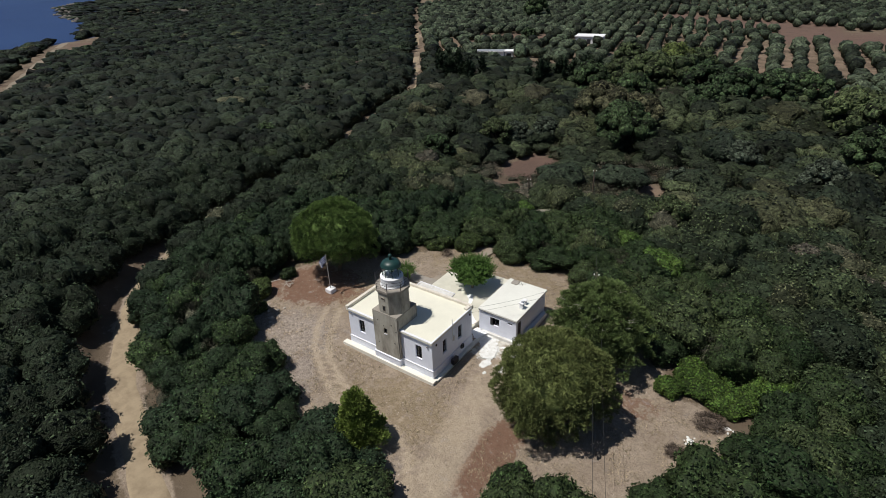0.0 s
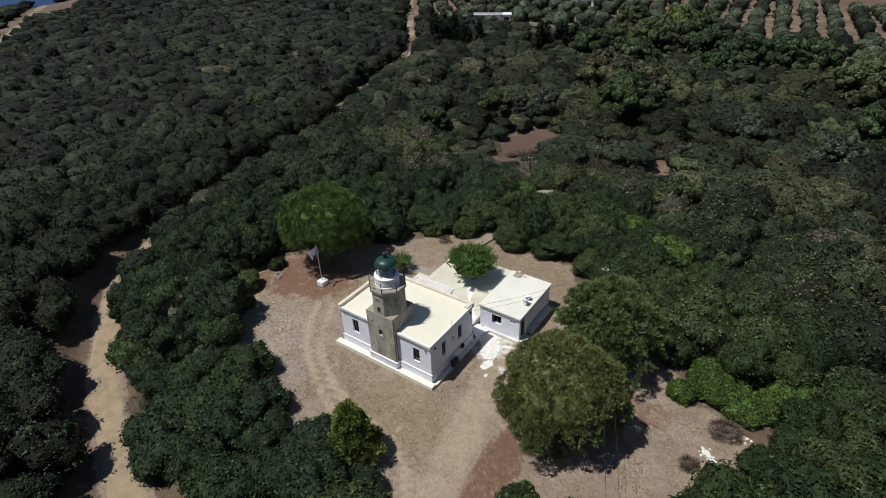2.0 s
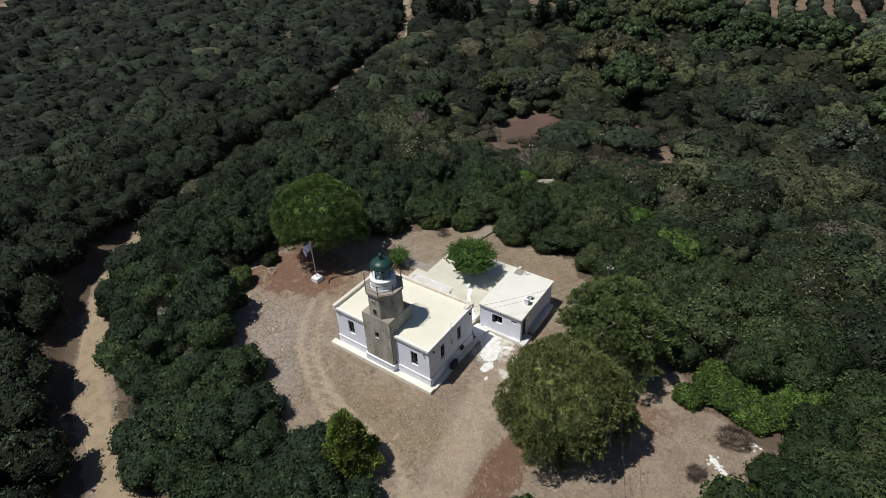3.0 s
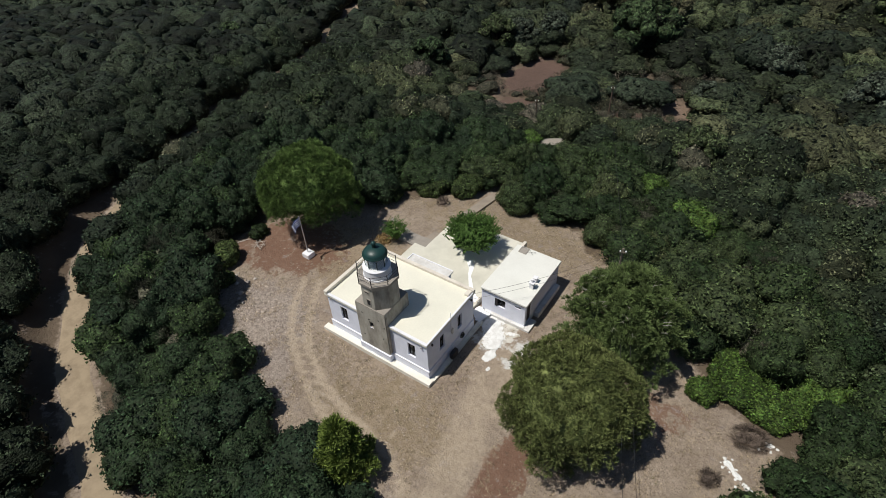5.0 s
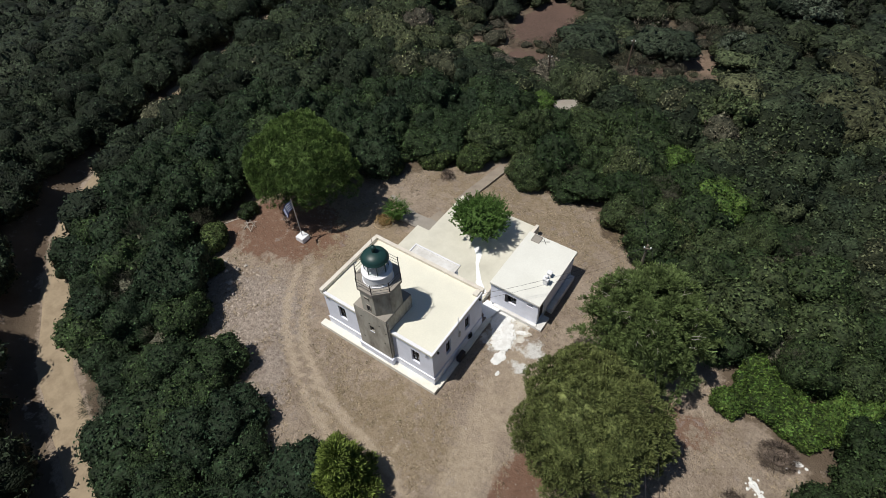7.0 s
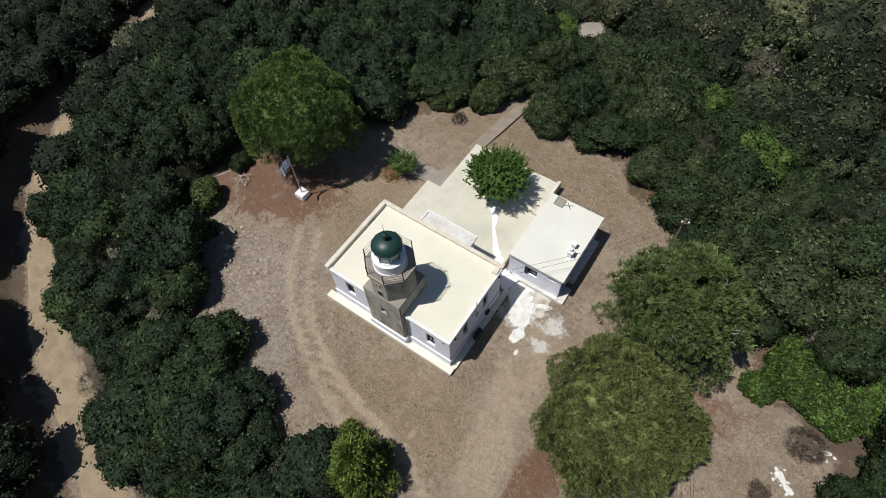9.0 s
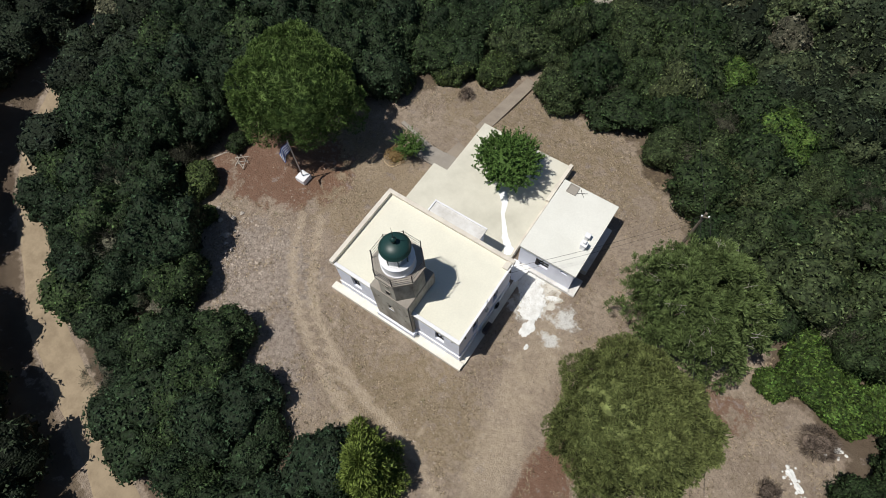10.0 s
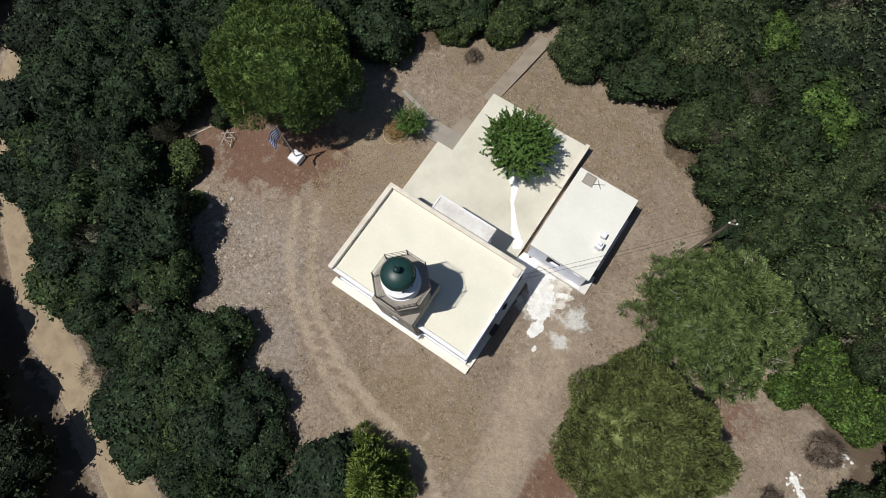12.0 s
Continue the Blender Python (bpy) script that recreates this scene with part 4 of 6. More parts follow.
def tuft_cloud(r, lobes, count, needles, length, width, up=0.7, open_=0.7, depth=0.35, low=-0.5):
    """Needle tufts over a set of lobes: each a fan of blades from one point, turned outwards and up."""
    p, d = on_lobes(r, lobes, count, depth, low)
    m = len(p)
    axis_ = d + np.array((0, 0, up))
    axis_ /= np.maximum(np.linalg.norm(axis_, axis=1, keepdims=True), 1e-6)
    L = length * (0.7 + 0.6 * r.random(m))
    base = p - axis_ * (L * 0.35)[:, None]
    w = axis_[:, None, :] + open_ * unit_dirs(r, m * needles).reshape(m, needles, 3)
    w /= np.linalg.norm(w, axis=2, keepdims=True)
    side = np.cross(w, unit_dirs(r, m * needles).reshape(m, needles, 3))
    side /= np.maximum(np.linalg.norm(side, axis=2, keepdims=True), 1e-6)
    tip = base[:, None, :] + w * (L[:, None] * (0.75 + 0.5 * r.random((m, needles))))[:, :, None]
    v = np.empty((m, 1 + 2 * needles, 3))
    v[:, 0] = base
    v[:, 1::2] = tip + side * width * 0.5
    v[:, 2::2] = tip - side * width * 0.5
    k = np.arange(needles)
    f0 = np.column_stack([np.zeros(needles, int), 1 + 2 * k, 2 + 2 * k])
    f = (f0[None] + (1 + 2 * needles) * np.arange(m)[:, None, None]).reshape(-1, 3)
    return v.reshape(-1, 3), f, NO_QUADS


def shoot_cloud(r, rad, z0, z1, shoots, per, length, size, width=0.42, up=0.8):
    """Long leafy shoots that stand out of a round crown."""
    mid, half = (z0 + z1) / 2, (z1 - z0) / 2
    d = unit_dirs(r, shoots)
    d[:, 2] = np.where(d[:, 2] < -0.35, -d[:, 2], d[:, 2])
    q = 0.35 + 0.4 * r.random(shoots)
    start = d * q[:, None] * np.array((rad, rad, half)) + np.array((0, 0, mid))
    way = d * np.array((1, 1, 0.7)) + np.array((0, 0, up)) + 0.3 * r.normal(size=(shoots, 3))
    way /= np.linalg.norm(way, axis=1, keepdims=True)
    L = length * (0.6 + 0.7 * r.random(shoots))
    f = (np.arange(per) + r.random((shoots, per))) / per
    stem = start[:, None] + way[:, None] * (f * L[:, None])[:, :, None]
    stem[:, :, 2] -= 0.12 * (f ** 2) * L[:, None]
    out = way[:, None] * 0.6 + unit_dirs(r, shoots * per).reshape(shoots, per, 3) * 0.9
    out /= np.linalg.norm(out, axis=2, keepdims=True)
    side = np.cross(out, way[:, None] + 0.5 * r.normal(size=(shoots, per, 3)))
    side /= np.maximum(np.linalg.norm(side, axis=2, keepdims=True), 1e-6)
    s = size * (0.7 + 0.6 * r.random((shoots, per)))[:, :, None] * (1.1 - 0.5 * f)[:, :, None]
    v = np.stack([stem + out * s, stem + out * s * 0.4 + side * s * width, stem, stem + out * s * 0.4 - side * s * width], 2).reshape(-1, 3)
    return v, np.zeros((0, 3), int), np.arange(len(v)).reshape(-1, 4)


def cores(r, lobes, level, shrink=0.86, rough=0.12):
    """Solid inner masses of a crown, lumpy."""
    base, f = ico(level)
    vs, fs, n = [], [], 0
    for x, y, z, rx, rz in lobes:
        k = base * (1 + rough * r.normal(size=(len(base), 1))) * np.array((rx, rx, rz)) * shrink + np.array((x, y, z))
        vs.append(k)
        fs.append(f + n)
        n += len(base)
    return np.concatenate(vs), np.concatenate(fs)


def join(pieces):
    """Joins (verts, tris, quads) pieces."""
    vs, ts, qs, n = [], [], [], 0
    for v, t, q in pieces:
        vs.append(v)
        ts.append(t + n)
        qs.append(q + n)
        n += len(v)
    return np.concatenate(vs), np.concatenate(ts), np.concatenate(qs)


def shrub_body(r, level, lumps, tuft, rad, height, swell, uneven):
    """A wind-clipped flat-topped mound, swollen into rounded clumps, standing on z = 0: vertices and faces."""
    base, f = ico(level)

    def on_mound(d):
        k = (np.hypot(d[:, 0], d[:, 1]) ** 2.5 + np.abs(d[:, 2]) ** 2.5) ** (1 / 2.5)
        return d / k[:, None] * np.array((rad * 0.92, rad * 0.92, height * 0.47)) + np.array((0, 0, height * 0.42))
    p = on_mound(base)
    a = np.arctan2(base[:, 1], base[:, 0])
    ph = r.random(4) * 6.28
    p[:, :2] *= (1 + 0.13 * np.sin(2 * a + ph[0]) + 0.08 * np.sin(5 * a + ph[1]))[:, None]
    o = r.random(3) * 50
    p += base * (uneven * np.array([noise.noise(Vector(q * 0.75 + o)) for q in p]))[:, None]
    d = unit_dirs(r, lumps)
    d[:, 2] = np.where(d[:, 2] < -0.3, -d[:, 2], d[:, 2])
    c = p[np.argmax(d @ base.T, axis=1)] + 0.15 * r.normal(size=(lumps, 3))
    s_ = tuft * (0.6 + 0.9 * r.random(lumps))
    q = np.linalg.norm(p[:, None] - c[None], axis=2) / s_[None]
    p += base * (swell * (np.sqrt(np.clip(1 - q * q, 0, 1)) * s_[None]).max(axis=1) - 0.4 * swell * tuft)[:, None]
    p += 0.035 * tuft * r.normal(size=p.shape)
    f = f[(p[f][:, :, 2] > 0.02 * height).any(axis=1)]
    used = np.unique(f)
    back = np.zeros(len(p), int)
    back[used] = np.arange(len(used))
    return p[used], back[f]


def leaves_over(r, v, f, n, size, width=0.42, lift=0.10, wild=1.0):
    """Loose leaves over a body's faces."""
    w = np.linalg.norm(np.cross(v[f[:, 1]] - v[f[:, 0]], v[f[:, 2]] - v[f[:, 0]]), axis=1)
    pick = r.choice(len(f), n, p=w / w.sum())
    u = r.dirichlet((1, 1, 1), n)
    p = np.einsum("ij,ijk->ik", u, v[f[pick]])
    nrm = np.cross(v[f[pick, 1]] - v[f[pick, 0]], v[f[pick, 2]] - v[f[pick, 0]])
    nrm /= np.maximum(np.linalg.norm(nrm, axis=1, keepdims=True), 1e-9)
    p = p + nrm * (lift * r.random(n))[:, None]
    nrm = nrm + wild * r.normal(size=(n, 3)) * 0.6 + np.array((0, 0, 0.3))
    nrm /= np.linalg.norm(nrm, axis=1, keepdims=True)
    t = unit_dirs(r, n)
    t -= nrm * np.einsum("ij,ij->i", t, nrm)[:, None]
    t /= np.maximum(np.linalg.norm(t, axis=1, keepdims=True), 1e-6)
    b = np.cross(nrm, t)
    s_ = size * (0.6 + 0.8 * r.random(n))[:, None]
    q = np.stack([p + t * s_ * 0.6, p - t * s_ * 0.5 + b * s_ * width, p - t * s_ * 0.5 - b * s_ * width], 1).reshape(-1, 3)
    return q, np.arange(3 * n).reshape(-1, 3), NO_QUADS


def bush(seed, lumps, level, n, size, tuft, rad=2.0, height=3.6, swell=0.75, uneven=0.35, lift=0.12):
    """A shrub: a clumped body and loose leaves over it."""
    r = np.random.default_rng(seed)
    v, f = shrub_body(r, level, lumps, tuft, rad, height, swell, uneven)
    return join([(v, f, NO_QUADS), leaves_over(r, v, f, n, size, lift=lift)])


def bare_bush(seed, rad, height, sprays, length=0.5, width=0.022):
    """A leafless shrub: sprays of thin twigs round a small dark body."""
    r = np.random.default_rng(seed)
    v, f = shrub_body(r, 3, 14, 0.2 * rad, rad * 0.72, height * 0.72, 0.6, 0.2 * rad)
    lobes = [(rad * 0.55 * math.cos(a), rad * 0.55 * math.sin(a), height * z, rad * 0.42, height * 0.36) for a, z in zip(r.random(16) * 6.28, 0.3 + 0.32 * r.random(16))]
    return join([(v, f, NO_QUADS), tuft_cloud(r, lobes, sprays, 6, length, width, up=0.5, open_=0.8, depth=0.5)])


# ---- where shrubs grow ----
def scatter(x0, x1, y0, y1, step, jitter=0.42):
    xs = np.arange(x0, x1, step)
    ys = np.arange(y0, y1, step * 0.87)
    X, Y = np.meshgrid(xs, ys)
    X = X + (np.arange(len(ys)) % 2)[:, None] * step * 0.5
    X = X + rng.uniform(-jitter, jitter, X.shape) * step
    Y = Y + rng.uniform(-jitter, jitter, Y.shape) * step
    return X.ravel(), Y.ravel()


GAPS = [(1.6, 44.0, 1.0), (-0.7, 34.0, 1.3), (-3.6, 42.4, 1.4), (-0.2, 41.2, 1.0), (-1.0, 37.6, 0.6), (-5.3, 39.6, 0.7), (-2.0, 38.6, 0.4), (-31.8, 69.2, 2.4), (-31.6, 66.6, 1.5), (-38.5, 51.8, 0.9), (-35.3, 54.3, 0.9), (-41.5, 48.6, 0.7), (-24.0, 20.4, 1.2), (-17.0, 54.1, 0.1), (-5.6, 53.1, 0.1), (-48.9, 30.2, 1.6), (-46.4, 28.3, 0.7), (-51.8, 31.3, 0.5), (-55.8, 44.7, 0.6)]


def free(px, py, rad):
    """Where a shrub of that radius fits: outside the clearing, off the roads, fields and water, within sight of the walk."""
    ok = clear_depth(px, py) < -rad * 0.3
    ok &= seg_dist(px, py, ROAD) > np.where(py < 33, np.where(road_side(px, py, ROAD) < 0, 2.7 + rad * 0.75, np.where(py < 19, 1.55 + rad * 0.74, 1.15 + rad * 0.62)), np.where((py > 98) & (py < 160), 2.2, 1.3) + rad * np.where(road_side(px, py, ROAD) < 0, 0.75, 0.66))
    ok &= seg_dist(px, py, COAST_ROAD) > 5.5 + rad * 0.9
    ok &= inland(px, py) > 9
    for cx, cy, rx, ry, tr in FIELDS + PALE:
        ok &= disc(px, py, cx, cy, rx + 1.0, ry + 1.0, tr, 0.1) < 0.3
    ang = np.degrees(np.arctan2(-px, py))
    dist = np.maximum(np.hypot(px, py), 1.0)
    wide = np.minimum(1.0, 41.0 / dist)
    ok &= ((ang > -6 - 13 * wide) & (ang < 77 + 12 * wide) & (dist > 24)) | (np.hypot(px + 26, py - 36) < 38)
    for cx, cy, gap in GAPS:
        ok &= np.hypot(px - cx, py - cy) > gap + rad * 0.6
    return ok


def hue(px, py, n):
    """Dark and even towards the sea, mixed and paler inland."""
    east = smooth(-110, -50, np.asarray(px)) * smooth(30, 60, np.asarray(py))
    t = rng.beta(2, 4, n) * (0.45 + 0.3 * east)
    t = t + east * rng.random(n) ** 2 * 0.58
    t = t + (0.06 + 0.22 * east) * np.array([noise.noise((a * 0.06, b * 0.06, 4)) + 0.6 * noise.noise((a * 0.19, b * 0.19, 8)) for a, b in zip(px, py)])
    east_dry = disc(np.asarray(px), np.asarray(py), -27, 92, 24, 15, 10, 0.6)
    dry = (rng.random(n) < 0.012 + 0.07 * east + 0.22 * east_dry)
    return np.clip(np.where(dry, rng.uniform(0.9, 1.0, n), np.minimum(t, 0.93)), 0, 0.999)


def placed(protos, px, py, scl, squash, tone, mat, name, label, category):
    """Many plants joined into one mesh of the uncountable kind."""
    vs, ts, qs, tn, n = [], [], [], [], 0
    zz = terrain(px, py)
    ang = rng.random(len(px)) * 2 * math.pi
    which = rng.integers(0, len(protos), len(px))
    for i in range(len(px)):
        v, t, q = protos[which[i]]
        c, s = math.cos(ang[i]), math.sin(ang[i])
        w = np.empty_like(v)
        w[:, 0] = (v[:, 0] * c - v[:, 1] * s) * scl[i] + px[i]
        w[:, 1] = (v[:, 0] * s + v[:, 1] * c) * scl[i] + py[i]
        w[:, 2] = v[:, 2] * scl[i] * squash[i] + zz[i] - 0.1
        vs.append(w)
        ts.append(t + n)
        qs.append(q + n)
        tn.append(np.full(len(v), tone[i]))
        n += len(v)
    me = mesh_from(name, np.concatenate(vs), (np.concatenate(ts), np.concatenate(qs)), mat, np.concatenate(tn), True)
    return tagged(new(name, me), label, category, kind="stuff")


# near shrubs, each a thing of its own
NEAR = [bush(100 + k, 56, 4, 1900, 0.19, 0.52, swell=1.5, lift=0.30) for k in range(8)]
BARE = [bare_bush(130 + k, 2.0, 3.2, 420) for k in range(4)]
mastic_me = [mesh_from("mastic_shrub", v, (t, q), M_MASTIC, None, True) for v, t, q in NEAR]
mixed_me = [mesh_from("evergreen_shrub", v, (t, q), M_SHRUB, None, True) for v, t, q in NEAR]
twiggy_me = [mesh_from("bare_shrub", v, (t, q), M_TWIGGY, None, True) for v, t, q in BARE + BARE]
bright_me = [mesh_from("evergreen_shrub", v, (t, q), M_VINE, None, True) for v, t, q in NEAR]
pick_odd = np.random.default_rng(77)
sx, sy = scatter(-92, 26, 0, 78, 2.6)
srad = rng.uniform(1.5, 2.4, len(sx))
ok = free(sx, sy, srad)
sx, sy, srad = sx[ok], sy[ok], srad[ok]
rank = np.hypot(sx + 28, (sy - 36) * 1.15)
order = np.argsort(rank)
own, rest = order[:295], order[295:]
aside = road_side(sx, sy, ROAD)
tall = np.where((aside < 0) & (aside > -6), 0.9, np.where((aside > 0) & (aside < 7), 0.85, np.where(sx < -44, 1.1, 0.9))) * np.where(sx > -40, rng.uniform(0.62, 1.32, len(sx)), rng.uniform(0.82, 1.18, len(sx)))
tall = tall * (1 - 0.4 * disc(sx, sy, -43, 73, 9, 6, 0, 0.4))
for i in own:
    k = int(rng.integers(0, len(NEAR)))
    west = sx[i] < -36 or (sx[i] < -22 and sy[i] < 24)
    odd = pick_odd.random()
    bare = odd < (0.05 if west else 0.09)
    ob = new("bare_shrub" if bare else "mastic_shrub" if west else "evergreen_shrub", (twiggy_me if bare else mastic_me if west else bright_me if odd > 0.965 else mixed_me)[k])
    s = srad[i] / 2.0
    ob.matrix_world = pose(sx[i], sy[i], th(sx[i], sy[i]) - 0.1, 0, 0, rng.random() * 360) @ Matrix.Diagonal((s, s, s ** 0.5 * tall[i], 1))
    if bare:
        tagged(ob, "half-bare grey-brown twiggy shrub among green scrub", "shrub", "shrubs round the clearing")
    elif west:
        tagged(ob, "dense very dark green mastic shrub beside the clearing", "shrub", "shrubs round the clearing")
    else:
        tagged(ob, "dense mid-green evergreen shrub of the inland scrub", "shrub", "shrubs round the clearing")

B_PROTO = [bush(200 + k, 40, 3, 750, 0.26, 0.58, swell=1.6, lift=0.36) for k in range(8)]
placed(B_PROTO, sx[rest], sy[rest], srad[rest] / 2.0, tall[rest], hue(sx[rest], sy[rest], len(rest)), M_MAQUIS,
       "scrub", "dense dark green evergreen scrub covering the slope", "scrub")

C_FINE = [bush(340 + k, 30, 3, 380, 0.27, 0.62, swell=1.6, lift=0.35) for k in range(8)]
C_PROTO = [bush(300 + k, 24, 3, 70, 0.5, 0.72, swell=1.7, lift=0.35) for k in range(8)]
mx, my = scatter(-230, 40, 10, 190, 3.6)
mrad = np.where(mx > -70, rng.uniform(1.4, 3.4, len(mx)), rng.uniform(1.9, 3.1, len(mx)))
ok = free(mx, my, 1.3 * mrad) & ~((mx > -92) & (mx < 26) & (my < 78))
ok &= ~((my > 172) & (mx > -190))
ok &= ~((disc(mx, my, -33, 87, 13, 6, -8, 0.4) > 0.4) & (np.random.default_rng(5).random(len(mx)) < 0.7))
mx, my, mrad = mx[ok], my[ok], mrad[ok]
mtall = np.where(mx < -75, 0.85, 0.74) * np.where(mx < -75, rng.uniform(0.85, 1.25, len(mx)), rng.uniform(0.6, 1.45, len(mx))) * (1 - 0.35 * disc(mx, my, -27, 88, 22, 18, 0, 0.5))
mtone = hue(mx, my, len(mx))
near_c = np.hypot(mx, my) < np.where(mx > -75, 150, 118)
dry_c = (mtone > 0.895) & near_c
C_BARE = [bare_bush(360 + k, 2.0, 2.6, 90, 0.7, 0.05) for k in range(6)]
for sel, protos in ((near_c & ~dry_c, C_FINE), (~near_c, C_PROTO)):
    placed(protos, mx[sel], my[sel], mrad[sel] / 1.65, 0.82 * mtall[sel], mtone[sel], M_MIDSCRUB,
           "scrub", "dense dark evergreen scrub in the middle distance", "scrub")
bx_, by_ = scatter(-48, -14, 74, 100, 1.9)
bk = (disc(bx_, by_, -34, 87, 15, 8, -8, 0.5) > 0.25 + 0.6 * rng.random(len(bx_))) & (disc(bx_, by_, -46.5, 93, 4.2, 9.5, 8, 0.3) < 0.5) & (disc(bx_, by_, -21.5, 92, 6.0, 2.6, -25, 0.3) < 0.5)
dry_x, dry_y = np.concatenate([mx[dry_c], bx_[bk]]), np.concatenate([my[dry_c], by_[bk]])
dry_s = np.concatenate([mrad[dry_c] / 2.2, rng.uniform(0.4, 0.85, bk.sum())])
placed(C_BARE, dry_x, dry_y, dry_s, rng.uniform(0.5, 0.9, len(dry_x)), rng.uniform(0.93, 1.0, len(dry_x)), M_MAQUIS,
       "dry_scrub", "dry purplish-brown leafless brush between green shrubs", "scrub")

D_PROTO = [bush(400 + k, 10, 2, 6, 0.6, 0.85, swell=1.5, uneven=0.5) for k in range(8)]
dx, dy = scatter(-620, -120, 20, 520, 4.9)
drad = rng.uniform(2.1, 3.7, len(dx))
ok = free(dx, dy, drad) & ~((dx > -230) & (dy < 190)) & ((dy < 190) | (road_side(dx, dy, ROAD) < 0))
dx, dy, drad = dx[ok], dy[ok], drad[ok]
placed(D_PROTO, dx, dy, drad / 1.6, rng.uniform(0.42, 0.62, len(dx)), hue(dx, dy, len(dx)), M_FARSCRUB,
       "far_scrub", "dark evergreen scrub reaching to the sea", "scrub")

ex, ey = scatter(-1150, -620, 150, 760, 16)
erad = rng.uniform(8.0, 11.0, len(ex))
ok = free(ex, ey, erad)
ex, ey, erad = ex[ok], ey[ok], erad[ok]
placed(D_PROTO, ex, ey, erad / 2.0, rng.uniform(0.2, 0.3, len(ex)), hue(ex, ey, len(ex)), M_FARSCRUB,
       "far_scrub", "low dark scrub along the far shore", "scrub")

# olive groves: planted rows on pale soil, and older close-set trees
O_PROTO = [bush(500 + k, 9, 2, 14, 0.5, 0.9, height=3.4, uneven=0.5) for k in range(6)]


def grove(x0, x1, y0, y1, across, along, turn, keep):
    c, s_ = math.cos(radians(turn)), math.sin(radians(turn))
    mx_, my_ = (x0 + x1) / 2, (y0 + y1) / 2
    A, B = np.meshgrid(np.arange(x0 - 60, x1 + 60, across) - mx_, np.arange(y0 - 60, y1 + 60, along) - my_)
    A, B = A.ravel() + rng.uniform(-0.5, 0.5, A.size), B.ravel() + rng.uniform(-1.3, 1.3, B.size)
    px, py = A * c - B * s_ + mx_, A * s_ + B * c + my_
    k = (px > x0) & (px < x1) & (py > y0) & (py < y1) & (rng.random(len(px)) < keep)
    return px[k], py[k]


rowed = [grove(-64, 34, 222, 306, 8.3, 4.2, 6, 0.96), grove(-180, -136, 190, 241, 8.0, 4.6, 38, 0.94)]
thick = grove(-330, 110, 178, 560, 5.8, 5.6, 12, 0.96)
in_rows = ((thick[0] > -66) & (thick[1] > 220) & (thick[1] < 308)) | ((thick[0] > -182) & (thick[0] < -134) & (thick[1] > 188) & (thick[1] < 243))
ox = np.concatenate([thick[0][~in_rows]] + [g[0] for g in rowed])
oy = np.concatenate([thick[1][~in_rows]] + [g[1] for g in rowed])
orad = rng.uniform(2.0, 3.0, len(ox))
orad[(~in_rows).sum():] *= 1.05
SHEDS = [(-98.7, 254.5, 11), (-115, 197.5, 9)]
stray = (np.maximum(disc(ox, oy, 12, 318, 36, 32, 0, 0.2), disc(ox, oy, -52, 362, 55, 17, -8, 0.2)) > 0.3) & (rng.random(len(ox)) < 0.07)
ok = (free(ox, oy, orad) | stray) & (road_side(ox, oy, ROAD) > 0)
for cx, cy, gap in SHEDS:
    ok &= np.hypot(ox - cx, oy - cy) > gap
ox, oy, orad = ox[ok], oy[ok], orad[ok]
placed(O_PROTO, ox, oy, orad / 2.0, rng.uniform(0.8, 1.1, len(ox)), rng.random(len(ox)), M_OLIVE, "olive_grove", "grey-green olive trees planted in rows", "olive grove")


# ---- trees that stand alone ----
def limbs(r, top, spread, count, base_r, z0, lean=0.0):
    bm = tube(bmesh.new(), [(0, 0, -0.3), (0.05, 0.02, z0 * 0.5), (lean * 0.5, 0.05, z0), (lean, 0, top * 0.72)], [base_r * 1.25, base_r, base_r * 0.8, base_r * 0.3], 10)
    for j in range(count):
        a = 2 * math.pi * (j + r.random() * 0.6) / count
        q = spread * (0.55 + 0.35 * r.random())
        zt = top * (0.62 + 0.25 * r.random())
        zs = z0 * (0.75 + 0.5 * r.random())
        tube(bm, [(lean * 0.4, 0, zs), (q * 0.45 * math.cos(a), q * 0.45 * math.sin(a), zs + (zt - zs) * 0.6), (q * math.cos(a), q * math.sin(a), zt)],
             [base_r * 0.5, base_r * 0.32, base_r * 0.1], 7)
    return bm


def umbrella_lobes(r, rad, z_low, z_top, count, tuft):
    """Tufts over a dome-shaped crown with a ragged rim."""
    out = []
    for _ in range(count):
        a = r.random() * 2 * math.pi
        u = r.random()
        q = math.sqrt(u)
        rim = 1 + 0.10 * math.sin(3 * a + 1) + 0.07 * math.sin(7 * a)
        z = z_low + (z_top - z_low) * math.sqrt(max(0.0, 1 - (q * 0.96) ** 2)) + r.normal() * 0.22
        s = tuft * (0.5 + 1.0 * r.random())
        out.append((rad * rim * q * math.cos(a), rad * rim * q * math.sin(a), z, s, s * 0.9))
    for _ in range(count // 3):
        a = r.random() * 2 * math.pi
        q = 0.8 + 0.2 * r.random()
        s = tuft * (0.8 + 0.6 * r.random())
        rim = 1 + 0.10 * math.sin(3 * a + 1) + 0.07 * math.sin(7 * a)
        out.append((rad * rim * q * math.cos(a), rad * rim * q * math.sin(a), z_low + r.random() * 0.28 * (z_top - z_low) - 0.2, s, s * 0.9))
    return out


